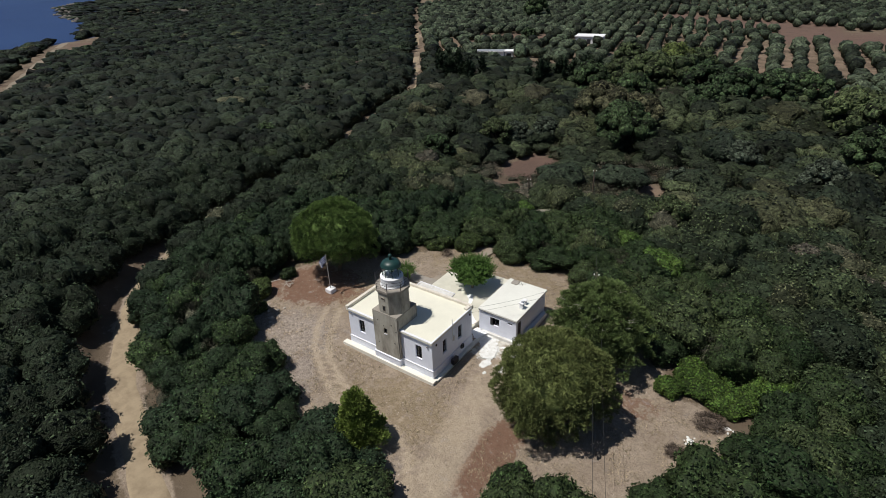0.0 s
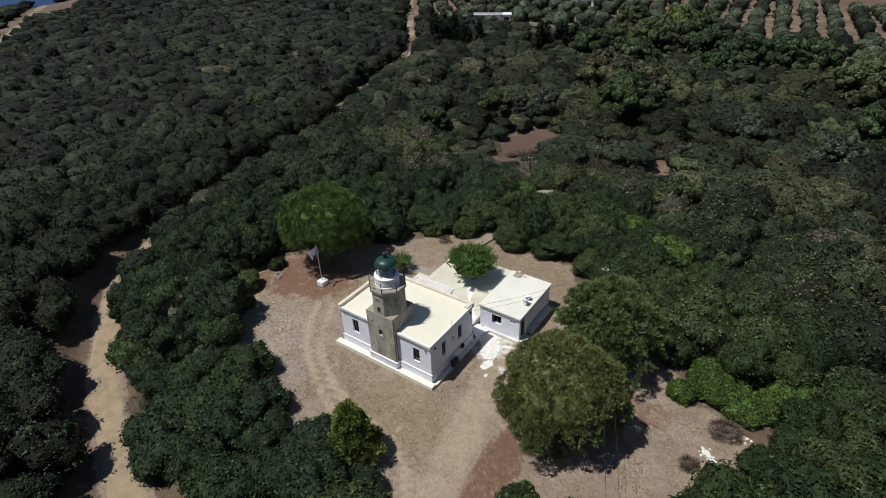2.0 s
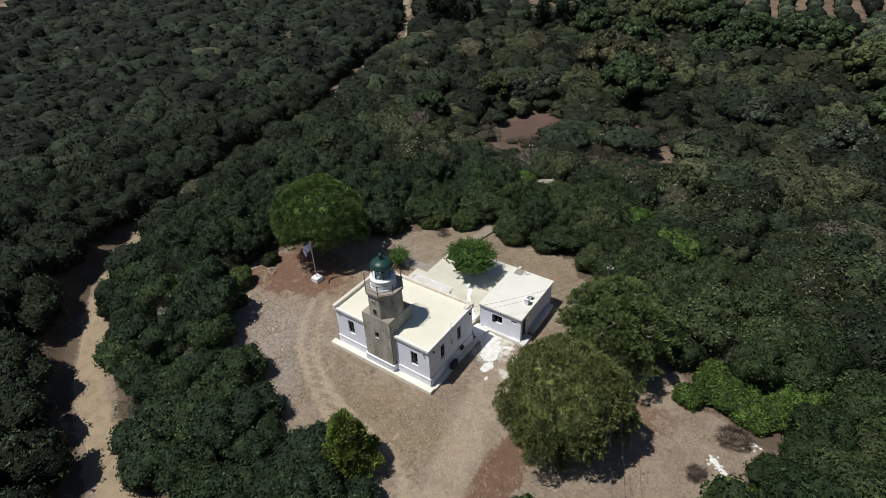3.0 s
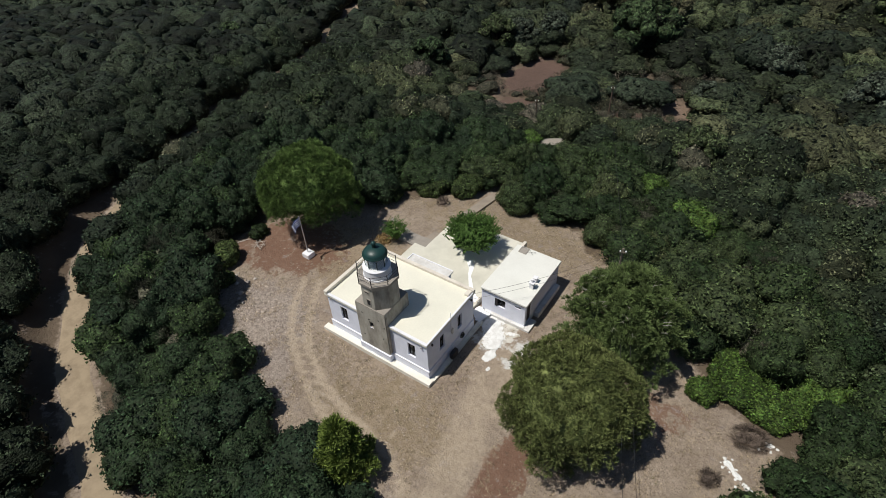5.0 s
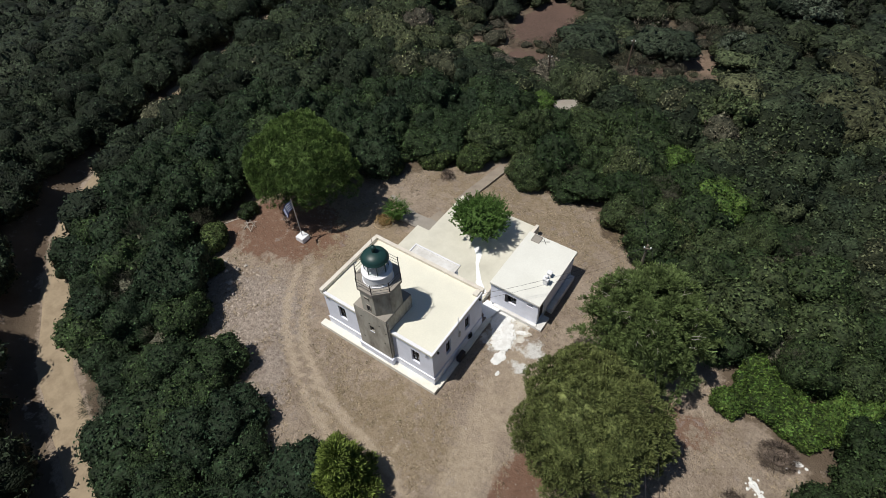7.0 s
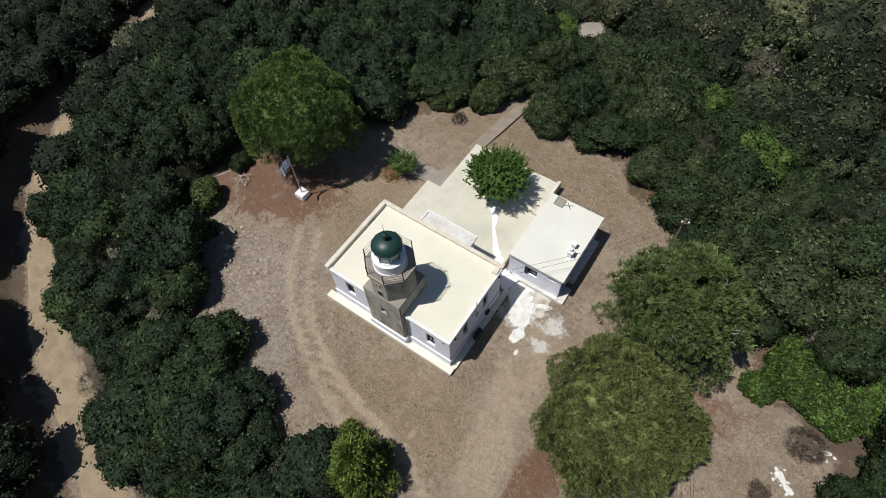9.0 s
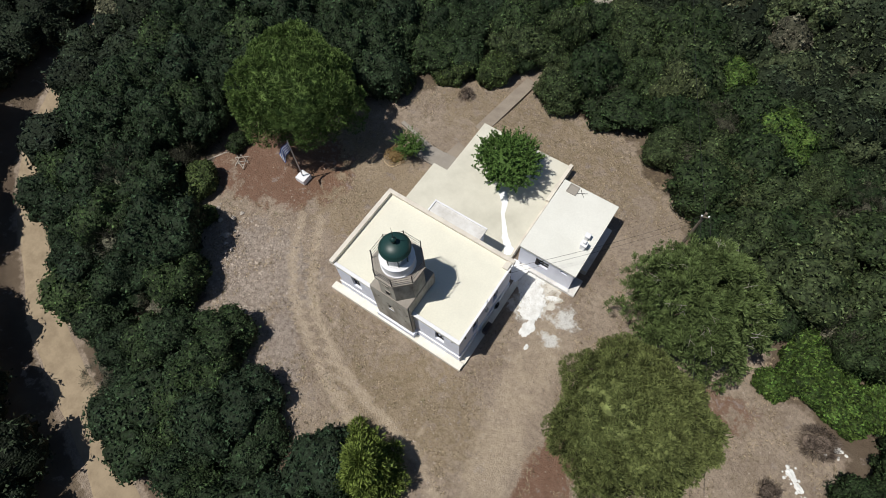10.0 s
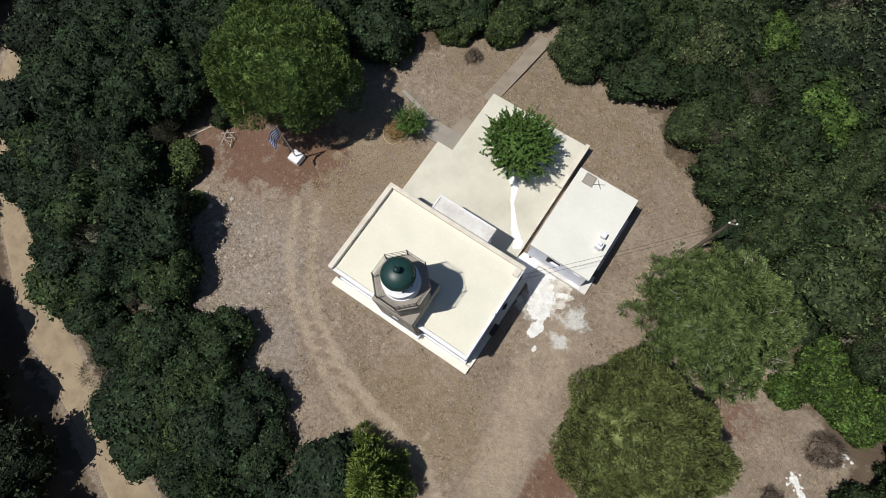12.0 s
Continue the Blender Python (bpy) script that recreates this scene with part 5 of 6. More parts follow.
def tree(name, x, y, label, leaves_of, body, mat, trunk, seed, category="tree", group="", level=2, rough=0.04, shrink=0.92):
    """A tree of a trunk with limbs and a crown: leaves, as pieces of a mesh, over a shaded body of lobes."""
    r = np.random.default_rng(seed)
    e = thing(name, x, y, th(x, y), label, category, group)
    c, cf = cores(r, body, level, shrink, rough)
    v, t, q = join([(c, cf, NO_QUADS)] + leaves_of)
    crown = new("crown", mesh_from("crown", v, (t, q), mat, None, True))
    crown.parent = e
    part("trunk", trunk, M_BARK, e, "rough brown bark")
    return e


def layered_lobes(r, rad, z_low, z_top, count, tuft, top=0.3):
    """Layered, open tufts of a tall pine."""
    out = []
    for _ in range(count):
        a = r.random() * 2 * math.pi
        layer = round(r.random() * 5) / 5
        q = rad * (1.0 - (1 - top) * layer) * math.sqrt(r.random()) * (1 + 0.15 * math.sin(3 * a))
        s = tuft * (0.7 + 0.7 * r.random())
        out.append((q * math.cos(a), q * math.sin(a), z_low + (z_top - z_low) * layer + 0.25 * r.normal() - q * 0.08, s, s * 0.6))
    return out


def bough_lobes(r, rad, z_low, z_top, count, tuft):
    """Feathery boughs that reach out from the trunk, with gaps between them."""
    out = []
    for k in range(count):
        f = (k + r.random()) / count
        z = z_low + (z_top - z_low) * f
        reach = rad * math.sqrt(max(0.05, 1 - (0.93 * f) ** 2)) * (0.82 + 0.25 * r.random())
        a = k * 2.4 + r.normal() * 0.25
        bend = r.normal() * 0.12
        steps = int(4 + reach * 2.4)
        for j in range(steps):
            u = 0.3 + 0.7 * (j + r.random()) / steps
            wide = 0.45 * math.sin(math.pi * min(1.0, u)) + 0.12
            side = r.normal() * wide
            aa = a + bend * u
            q = reach * u
            s_ = tuft * (0.7 + 0.6 * r.random())
            out.append((q * math.cos(aa) - side * math.sin(aa), q * math.sin(aa) + side * math.cos(aa), z + 0.35 * u - 0.55 * u * u - 0.3 * abs(side), s_, s_ * 0.6))
    return out


r1 = np.random.default_rng(11)
lobes = umbrella_lobes(r1, 4.1, 2.6, 7.6, 200, 0.6)
for k in range(16):                                       # a lower tier of separate boughs
    a, q = 2 * math.pi * (k + 0.6 * r1.random()) / 16, 2.5 + 0.9 * r1.random()
    for j in range(4):
        s_ = 0.4 + 0.25 * r1.random()
        lobes.append((q * math.cos(a) + 0.4 * r1.normal(), q * math.sin(a) + 0.4 * r1.normal(), 1.25 + 0.3 * r1.normal(), s_, s_ * 0.8))
tree("stone_pine", -12.7, 31.4, "broad umbrella-shaped stone pine beside the dirt drive", [tuft_cloud(r1, lobes, 17000, 6, 0.25, 0.055, up=0.9)],
     [(0, 0, 4.7, 3.65, 2.75), (0, 0, 2.4, 2.3, 1.4)], M_PINE, limbs(r1, 7.0, 3.6, 9, 0.28, 2.6), 12, level=3, rough=0.03)
lobes = umbrella_lobes(r1, 4.4, 3.5, 8.4, 210, 0.66)
tree("stone_pine", -44.9, 39.6, "dense rounded stone pine behind the flagpole", [tuft_cloud(r1, lobes, 16000, 6, 0.26, 0.06, up=0.9)],
     [(0, 0, 5.6, 3.9, 2.8), (0, 0, 4.9, 4.2, 1.8)], M_PINE_DEEP, limbs(r1, 7.4, 3.6, 9, 0.28, 2.8), 13, level=3, rough=0.03)
lobes = bough_lobes(r1, 4.9, 1.9, 8.2, 130, 0.25)
aleppo = tree("aleppo_pine", -12.2, 40.3, "spreading dark green pine with layered boughs", [tuft_cloud(r1, lobes, 14000, 6, 0.34, 0.06, up=0.5, open_=0.6)],
     [(0, 0, 3.2, 3.6, 2.6)], M_PINE_DARK, limbs(r1, 8.0, 3.8, 12, 0.25, 2.2), 14, rough=0.08)
for k in range(40):
    a = r1.random() * 6.28
    q = 0.3 + 3.2 * math.sqrt(r1.random())
    z = 1.6 + 6.3 * math.sqrt(max(0.1, 1 - (q / 5.0) ** 2))
    way = Vector((math.cos(a + 0.5 * r1.normal()), math.sin(a + 0.5 * r1.normal()), 0.25)) * (0.45 + 0.4 * r1.random())
    p0 = Vector((q * math.cos(a), q * math.sin(a), z))
    bm = tube(bmesh.new(), [p0, p0 + way * 0.5 + Vector((0, 0, 0.05)), p0 + way], [0.018, 0.013, 0.006], 5)
    tube(bm, [p0 + way * 0.4, p0 + way * 0.7 + Vector((-way.y, way.x, 0.1)) * 0.4], [0.012, 0.006], 5)
    part("dead_branch", bm, M_TWIG, aleppo, "bleached bare branch")
lobes = layered_lobes(r1, 2.6, 0.7, 4.4, 190, 0.4, 0.1)
tree("young_pine", -24.2, 20.9, "young bright yellow-green pine at the clearing's edge", [tuft_cloud(r1, lobes, 3000, 7, 0.42, 0.07, up=0.9, open_=0.6)],
     [(0, 0, 1.7, 1.2, 1.5)], M_YOUNG, limbs(r1, 3.4, 1.2, 8, 0.1, 0.9), 15, rough=0.1)
tree("mulberry_tree", -28.5, 44.3, "leafy bright green tree growing in the terrace", [shoot_cloud(r1, 3.1, 0.7, 4.3, 620, 28, 0.9, 0.18)],
     [(0, 0, 2.5, 2.0, 1.3)], M_MULB, limbs(r1, 3.6, 1.9, 9, 0.16, 1.3), 16, rough=0.12)
tree("round_shrub", -36.4, 42.2, "small round green shrub beside the concrete landing", [shoot_cloud(r1, 1.15, 0.2, 2.1, 150, 24, 0.9, 0.17, 0.22)],
     [(0, 0, 0.8, 0.55, 0.6)], M_MULB, limbs(r1, 1.4, 0.6, 5, 0.06, 0.4), 17, category="shrub", rough=0.12)


def special(name, x, y, rad, height, mat, label, seed, n=3000, size=0.17, turn=0.0, stretch=1.0):
    """A shrub of its own kind; those of dry twigs have no leaves."""
    if mat in (M_DEAD, M_STRAW, M_TWIGGY):
        v, t, q = bare_bush(seed, rad, height, n // 5, 0.25 + 0.12 * rad, 0.02)
    else:
        v, t, q = bush(seed, 60, 5 if rad > 1.7 else 4, n // 2, size, 0.14 + 0.11 * rad, rad, height, uneven=0.17 * rad)
    ob = new(name, mesh_from(name, v, (t, q), mat, None, True))
    ob.matrix_world = pose(x, y, th(x, y) - 0.08, 0, 0, turn) @ Matrix.Diagonal((stretch, 1, 1, 1))
    return tagged(ob, label, "shrub")


special("bramble_bush", -3.3, 42.5, 2.3, 1.5, M_VINE, "bright green bramble mound at the clearing's edge", 601, 8000, 0.15, 40, 1.2)
special("bramble_bush", 1.6, 44.0, 2.0, 1.6, M_VINE, "bright green bramble mound at the clearing's edge", 616, 6000, 0.15, 70, 1.3)
special("bramble_bush", -0.4, 41.2, 1.8, 1.3, M_VINE, "bright green bramble mound at the clearing's edge", 615, 6000, 0.15, 0, 1.2)
special("bramble_bush", -5.4, 39.8, 1.1, 1.5, M_VINE, "small bright green bush with reddish rim", 602, 1800, 0.15)
special("dead_bush", -1.7, 38.0, 1.0, 0.7, M_DEAD, "dry purplish-brown leafless bush", 603, 2600, 0.11, 20, 1.3)
special("dead_bush", -3.3, 33.6, 0.6, 0.4, M_DEAD, "dry purplish-brown leafless bush", 604, 1500, 0.1, 60, 1.2)
for k, (x, y, rad, high) in enumerate(((-17.0, 54.1, 1.9, 2.6), (-5.6, 53.1, 1.9, 2.6), (-51.8, 31.3, 1.5, 2.5), (-55.8, 44.7, 1.6, 2.6))):
    special("bare_shrub", x, y, rad, high, M_TWIGGY, "half-bare grey-brown twiggy shrub among green scrub", 620 + k, 2600, 0.15)
special("dry_bush", -37.3, 41.4, 0.85, 0.6, M_STRAW, "low tuft of dry orange stalks beside a shrub", 612, 1200, 0.16)
special("evergreen_shrub", -11.8, 23.3, 1.5, 2.6, M_MASTIC, "dark green shrub beside the dirt drive", 614, 3400, 0.16)
special("low_bush", -38.8, 51.9, 1.9, 1.9, M_LEAFY, "low yellowish-green bush on the clearing's far edge", 605)
special("low_bush", -35.4, 54.2, 1.9, 2.0, M_LEAFY, "low yellowish-green bush on the clearing's far edge", 606)
special("low_bush", -41.5, 48.2, 1.3, 1.6, M_LEAFY, "low yellowish-green bush on the clearing's far edge", 607)
special("low_bush", -36.2, 50.3, 0.6, 0.8, M_DEAD, "small dry brown thorn bush", 608, 1000, 0.09)
special("low_bush", -48.9, 30.2, 1.7, 2.1, M_LEAFY, "rounded green bush standing apart at the rim", 609)
special("low_bush", -46.4, 28.3, 0.95, 1.2, M_LEAFY, "small green bush on the stony rim", 613, 1400, 0.12)
special("low_bush", -37.0, 22.3, 0.9, 0.8, M_DEAD, "low dry bush among the stones", 610, 1400, 0.1)
special("low_bush", -49.2, 35.1, 0.9, 1.1, M_SHRUB, "small green bush beside a heap of sticks", 611, 1500, 0.12)


# cypresses, far pines and broad trees
def cypress_mesh(seed, h):
    r = np.random.default_rng(seed)
    lobes = [(0.12 * r.normal(), 0.12 * r.normal(), z, 0.95 * math.sin(math.pi * min(1, 0.16 + 0.84 * (1 - z / h))) ** 0.8 * 0.8 + 0.1, 0.9) for z in np.linspace(0.7, h - 0.4, 9)]
    c, cf = cores(r, lobes, 1, 0.85)
    v, t, q = join([(c, cf, np.zeros((0, 4), int)), tuft_cloud(r, lobes, 90, 5, 0.8, 0.25, up=1.2, low=-1)])
    return mesh_from("crown", v, (t, q), M_CYPRESS)


cyp = [cypress_mesh(700 + k, 7.0) for k in range(3)]
cyp_places = [(-103 + 1.2 * k + rng.uniform(-0.7, 0.7), 142 - 0.2 * k + rng.uniform(-2.5, 2.5)) for k in range(14)] + [(-76 + 1.3 * k + rng.uniform(-0.6, 0.6), 151 + 1.1 * k + rng.uniform(-2, 2)) for k in range(13)]
for k, (x, y) in enumerate(cyp_places):
    e = thing("cypress", x, y, th(x, y), "slim dark green cypress in a row among olive trees", "tree", "cypress row", rng.random() * 360)
    crown = new("crown", cyp[k % 3])
    crown.parent = e
    crown.scale = (1.15, 1.15, rng.uniform(1.0, 1.55))
    part("trunk", tube(bmesh.new(), [(0, 0, -0.3), (0, 0, 3.0)], [0.15, 0.08], 6), M_BARK, e)


def far_tree(name, x, y, scale, mat, label, seed, flat=1.0):
    r = np.random.default_rng(seed)
    lobes = umbrella_lobes(r, 3.6 * scale, 2.2 * scale, 6.5 * scale * flat, 60, 0.85 * scale)
    close = y < 130
    return tree(name, x, y, label, [leaf_cloud(r, lobes, 2600 if close else 900, (0.3 if close else 0.5) * scale ** 0.5, depth=0.2)], lobes, mat,
                limbs(r, 5.5 * scale * flat, 2.8 * scale, 7, 0.25 * scale, 2.0 * scale), seed, level=1, rough=0.12, shrink=0.95, group="trees inland")


FAR_TREES = ((-35, 114, 1.5, 1), (-43, 122, 1.7, 3), (-36, 124, 1.4, 3), (-53, 164, 1.5, 0), (-46, 168, 1.8, 0), (-38, 170, 1.7, 0), (-30, 164, 1.6, 1), (-22, 161, 1.6, 1), (-14, 166, 1.5, 1), (-7, 172, 1.4, 1),
                                    (-60, 158, 1.4, 1))
MID_TREES = ((-47, 196, 1.7, 4), (-43, 190, 1.3, 4), (-166, 334, 1.9, 1), (-125.4, 245.4, 0.9, 1), (-26, 150, 1.2, 1), (-46, 152, 1.3, 1), (4, 148, 1.6, 0), (9, 138, 1.6, 0), (-41, 203, 1.5, 0), (-64, 204, 1.4, 0), (-128, 96, 0.8, 0), (8, 118, 1.4, 1), (2, 104, 1.0, 2), (-12, 112, 0.9, 2), (-15, 74, 0.75, 0), (-58, 100, 0.9, 0), (-51, 109, 0.9, 2), (-55, 104, 0.8, 2), (-62, 84, 0.8, 1), (-99, 72, 0.75, 1), (-63, 58, 0.65, 0), (-19, 96, 0.55, 2))
for k, (x, y, sc, mt) in enumerate(FAR_TREES + MID_TREES):
    far_tree("pine_tree" if mt in (0, 4) else "broad_tree", x, y, sc, (M_PINE_MID, M_PINE_FAR, M_DEADLEAF, M_RUSSET, M_PINE_LIGHT)[mt],
             ("tall rounded olive-green pine in the inland scrub", "tall dark green tree above the inland scrub", "pale grey-green tree in the inland scrub", "brownish-green open tree in the inland scrub", "tall yellow-green pine in the inland scrub")[mt], 800 + k)


# ---- far sheds ----
def shed(x, y, w, d, h, turn, roof, label):
    e = thing("shed", x, y, th(x, y), label, "shed", turn=turn)
    for nm, b in (("wall", (-w / 2, -d / 2, -0.5, w / 2, -d / 2 + 0.2, h)), ("wall", (-w / 2, d / 2 - 0.2, -0.5, w / 2, d / 2, h)), ("wall", (-w / 2, -d / 2 + 0.2, -0.5, -w / 2 + 0.2, d / 2 - 0.2, h)), ("wall", (w / 2 - 0.2, -d / 2 + 0.2, -0.5, w / 2, d / 2 - 0.2, h))):
        part(nm, boxes(b), M_TRIM, e)
    part("roof", boxes((-w / 2 - 0.4, -d / 2 - 0.4, h, w / 2 + 0.4, d / 2 + 0.4, h + 0.2), bevel=0.03), roof, e)
    part("door", boxes((-0.9, -d / 2 - 0.06, -0.3, 0.9, -d / 2 - 0.002, 2.1)), M_WOOD, e)


shed(-98.7, 254.5, 12, 8, 3.2, 12, M_TRIM, "white flat-roofed farm shed among olive trees")
shed(-117, 197, 11, 4, 2.6, 22, M_METAL, "long grey-roofed farm shed beside red soil")
shed(-110, 199.5, 3, 4, 2.8, 22, M_TRIM, "small white farm hut beside red soil")


# ---- flagpole ----
def flagpole():
    x, y = -42.3, 35.45
    z = th(x, y)
    e = thing("flagpole", x, y, z, "white flagpole with a drooping blue and white striped flag", "flagpole")
    k = [part("base_block", boxes((x - 0.45, y - 0.45, z - 0.1, x + 0.45, y + 0.45, z + 0.5), bevel=0.03), M_TRIM, None, "white painted concrete block"),
         part("pole", tube(bmesh.new(), [(x, y, z + 0.5), (x, y, z + 5.0)], [0.055, 0.04], 10), M_METAL)]
    bars = 9
    for j in range(bars):
        bm = bmesh.new()
        n = 10
        rows = []
        for m in range(n + 1):
            f = m / n
            fold = 0.09 * math.sin(f * 8 + 0.4)
            edge_pts = []
            for h in (j, j + 1):
                edge_pts.append(bm.verts.new((x - 0.05 - 0.25 * f + 0.07 * h * f + fold, y - 0.95 * f - 0.02 * h * f, z + 4.92 - 0.6 * f ** 1.2 - 0.1 * h * (1 - 0.45 * f) + 0.3 * fold)))
            rows.append(edge_pts)
        for a, b in zip(rows, rows[1:]):
            bm.faces.new((a[0], b[0], b[1], a[1]))
        bmesh.ops.solidify(bm, geom=bm.faces[:], thickness=0.006)
        k.append(part("stripe", bm, M_FLAGB if j % 2 == 0 else M_FLAGW))
    adopt(e, k)


flagpole()


# ---- poles and wires ----
def utility_pole(x, y, top, label, arm=0.55, turn=0.0, mat=M_POLE):
    z = th(x, y)
    e = thing("utility_pole", x, y, z, label, "utility pole", "utility poles", turn)
    part("pole", tube(bmesh.new(), [(0, 0, -0.4), (0, 0, top - z)], [0.14, 0.09], 10), mat, e)
    part("crossarm", boxes((-arm / 2, -0.16, top - z - 0.35, arm / 2, -0.09, top - z - 0.25)), mat, e)
    for u in (-0.4, 0.4):
        part("insulator", lathe(bmesh.new(), [(0.03, top - z - 0.25), (0.06, top - z - 0.2), (0.06, top - z - 0.12), (0.02, top - z - 0.08)], 10, u * arm, -0.125), M_TRIM, e, "white insulator")


utility_pole(-14.65, 45.1, 7.1, "grey wooden utility pole rising out of the scrub", turn=22)
utility_pole(-29.7, 84.0, 2.2, "dark wooden utility pole in the scrub", turn=30, mat=M_BARK)
utility_pole(-36.8, 74.2, 2.6, "dark wooden utility pole in the scrub", turn=30, mat=M_BARK)


def wire(a, b, sag, rad=0.016):
    pts = [Vector(a).lerp(Vector(b), k / 16) - Vector((0, 0, 4 * sag * (k / 16) * (1 - k / 16))) for k in range(17)]
    tagged(part("overhead_wire", tube(bmesh.new(), pts, rad, 5), M_CABLE), "thin black overhead wire between pole and house", "wire")


wire((-14.75, 45.0, 6.9), (-23.45, 35.9, 4.98), 0.5, 0.010)
wire((-14.55, 45.1, 6.2), (-23.45, 35.6, 4.6), 0.4, 0.009)
wire((-14.9, 45.05, 6.9), (-0.8, 9.5, 6.6), 0.9, 0.013)
wire((-14.3, 45.2, 6.9), (0.0, 9.8, 6.6), 0.9, 0.013)
wire((-14.65, 45.2, 6.9), (-29.7, 84.0, 2.0), 0.8, 0.014)


# ---- things on and round the house ----
def whitewash_spill(line, level, thick=0.01):
    """Dried lime that ran downhill, as a strip of varying width; level: the height of what it lies on."""
    bm = bmesh.new()
    rows = []
    pts = []
    for (ax, ay, aw), (bx, by, bw) in zip(line, line[1:]):
        for k in range(6):
            f = k / 6
            pts.append((ax + (bx - ax) * f, ay + (by - ay) * f, aw + (bw - aw) * f))
    pts.append(line[-1])
    for k, (x, y, w) in enumerate(pts):
        x2, y2, _ = pts[min(k + 1, len(pts) - 1)]
        x1, y1, _ = pts[max(k - 1, 0)]
        d = Vector((x2 - x1, y2 - y1, 0)).normalized()
        wl = w * (1 + 0.35 * noise.noise((k * 0.4, 2, 0)) + 0.2 * noise.noise((k * 1.3, 8, 0)))
        wr = w * (1 + 0.35 * noise.noise((k * 0.4, 5, 0)) + 0.2 * noise.noise((k * 1.3, 11, 0)))
        z = level(x, y)
        rows.append((bm.verts.new((x - d.y * wl, y + d.x * wl, z + 0.004)), bm.verts.new((x, y, z + 0.004 + thick)), bm.verts.new((x + d.y * wr, y - d.x * wr, z + 0.004))))
    for a, b in zip(rows, rows[1:]):
        bm.faces.new((a[0], b[0], b[1], a[1]))
        bm.faces.new((a[1], b[1], b[2], a[2]))
    return bm


tagged(part("lime_spill", whitewash_spill([(-28.0, 43.0, 0.30), (-27.25, 42.1, 0.26), (-26.95, 41.3, 0.13), (-26.3, 40.4, 0.17), (-25.7, 39.6, 0.24), (-25.1, 39.0, 0.32), (-24.7, 38.5, 0.40)], lambda x, y: 1.0), M_FRESH),
       "dried white lime spilled across the terrace", "lime")
tagged(part("lime_spill", whitewash_spill([(-24.4, 38.1, 0.55), (-23.9, 37.95, 0.62), (-23.3, 37.75, 0.75), (-23.05, 37.68, 0.75)], lambda x, y: 0.72), M_FRESH), "white lime over the paving between house and annex", "lime")
tagged(part("lime_spill", whitewash_spill([(-22.97, 37.7, 0.8), (-22.4, 37.5, 0.85), (-21.9, 37.0, 0.8), (-21.5, 36.3, 0.85), (-21.2, 35.6, 0.75), (-20.95, 35.1, 0.5)], lambda x, y: th(x, y) + 0.07), M_LIME),
       "white lime run out over the bare earth", "lime")


def lime_patch(cx, cy, rx, ry, turn, seed, mat=None, low=0.0):
    """A thin crust of dried lime on the ground with a torn rim."""
    bm = bmesh.new()
    c, s_ = math.cos(radians(turn)), math.sin(radians(turn))
    rings = []
    n = 72
    for q in (0.35, 0.7, 0.9, 1.0):
        ring = []
        for k in range(n):
            a = 2 * math.pi * k / n
            w = q * (1 + 0.28 * noise.noise((math.cos(a) * 1.6, math.sin(a) * 1.6, seed)) + 0.26 * noise.noise((math.cos(a) * 5, math.sin(a) * 5, seed + 9)) + 0.12 * noise.noise((math.cos(a) * 14, math.sin(a) * 14, seed + 4)))
            u, v = rx * w * math.cos(a), ry * w * math.sin(a)
            x, y = cx + u * c - v * s_, cy + u * s_ + v * c
            lift = -0.02 if q == 1.0 else 0.035 - low + (0.03 - low) * noise.noise((x * 2.5, y * 2.5, seed))
            ring.append(bm.verts.new((x, y, th(x, y) + lift)))
        rings.append(ring)
    mid = bm.verts.new((cx, cy, th(cx, cy) + 0.05 - low))
    for k in range(n):
        bm.faces.new((mid, rings[0][k], rings[0][(k + 1) % n]))
    for a, b in zip(rings, rings[1:]):
        for k in range(n):
            bm.faces.new((a[k], b[k], b[(k + 1) % n], a[(k + 1) % n]))
    tagged(part("lime_patch", bm, mat or M_LIME), "white dried lime crust on the bare earth", "lime", "lime patches")


lime_patch(-21.4, 36.8, 1.5, 1.9, -25, 6, M_LIMEDUST, 0.022)
lime_patch(-21.2, 36.2, 0.8, 1.25, 12, 1)
lime_patch(-20.75, 34.5, 0.45, 0.75, -10, 2)
lime_patch(-22.6, 38.0, 1.3, 0.5, 5, 3)
lime_patch(-20.4, 37.45, 0.55, 0.22, 25, 4)
lime_patch(-20.15, 33.25, 0.16, 0.24, 0, 5)
lime_patch(-2.45, 35.3, 0.42, 0.26, -36, 9)
lime_patch(-1.8, 34.8, 0.4, 0.2, -30, 10)
lime_patch(-1.2, 34.3, 0.3, 0.16, -50, 11)
lime_patch(-0.5, 38.35, 0.42, 0.2, 15, 12)


def rock(bm, r, x, y, z, s):
    k = bmesh.ops.create_icosphere(bm, subdivisions=1, radius=s)
    flat = 0.55 + 0.3 * r.random()
    for v in k["verts"]:
        v.co = Vector((v.co.x * (0.8 + 0.5 * r.random()), v.co.y * (0.8 + 0.5 * r.random()), v.co.z * flat)) + Vector((x, y, z + s * 0.15))
    return bm


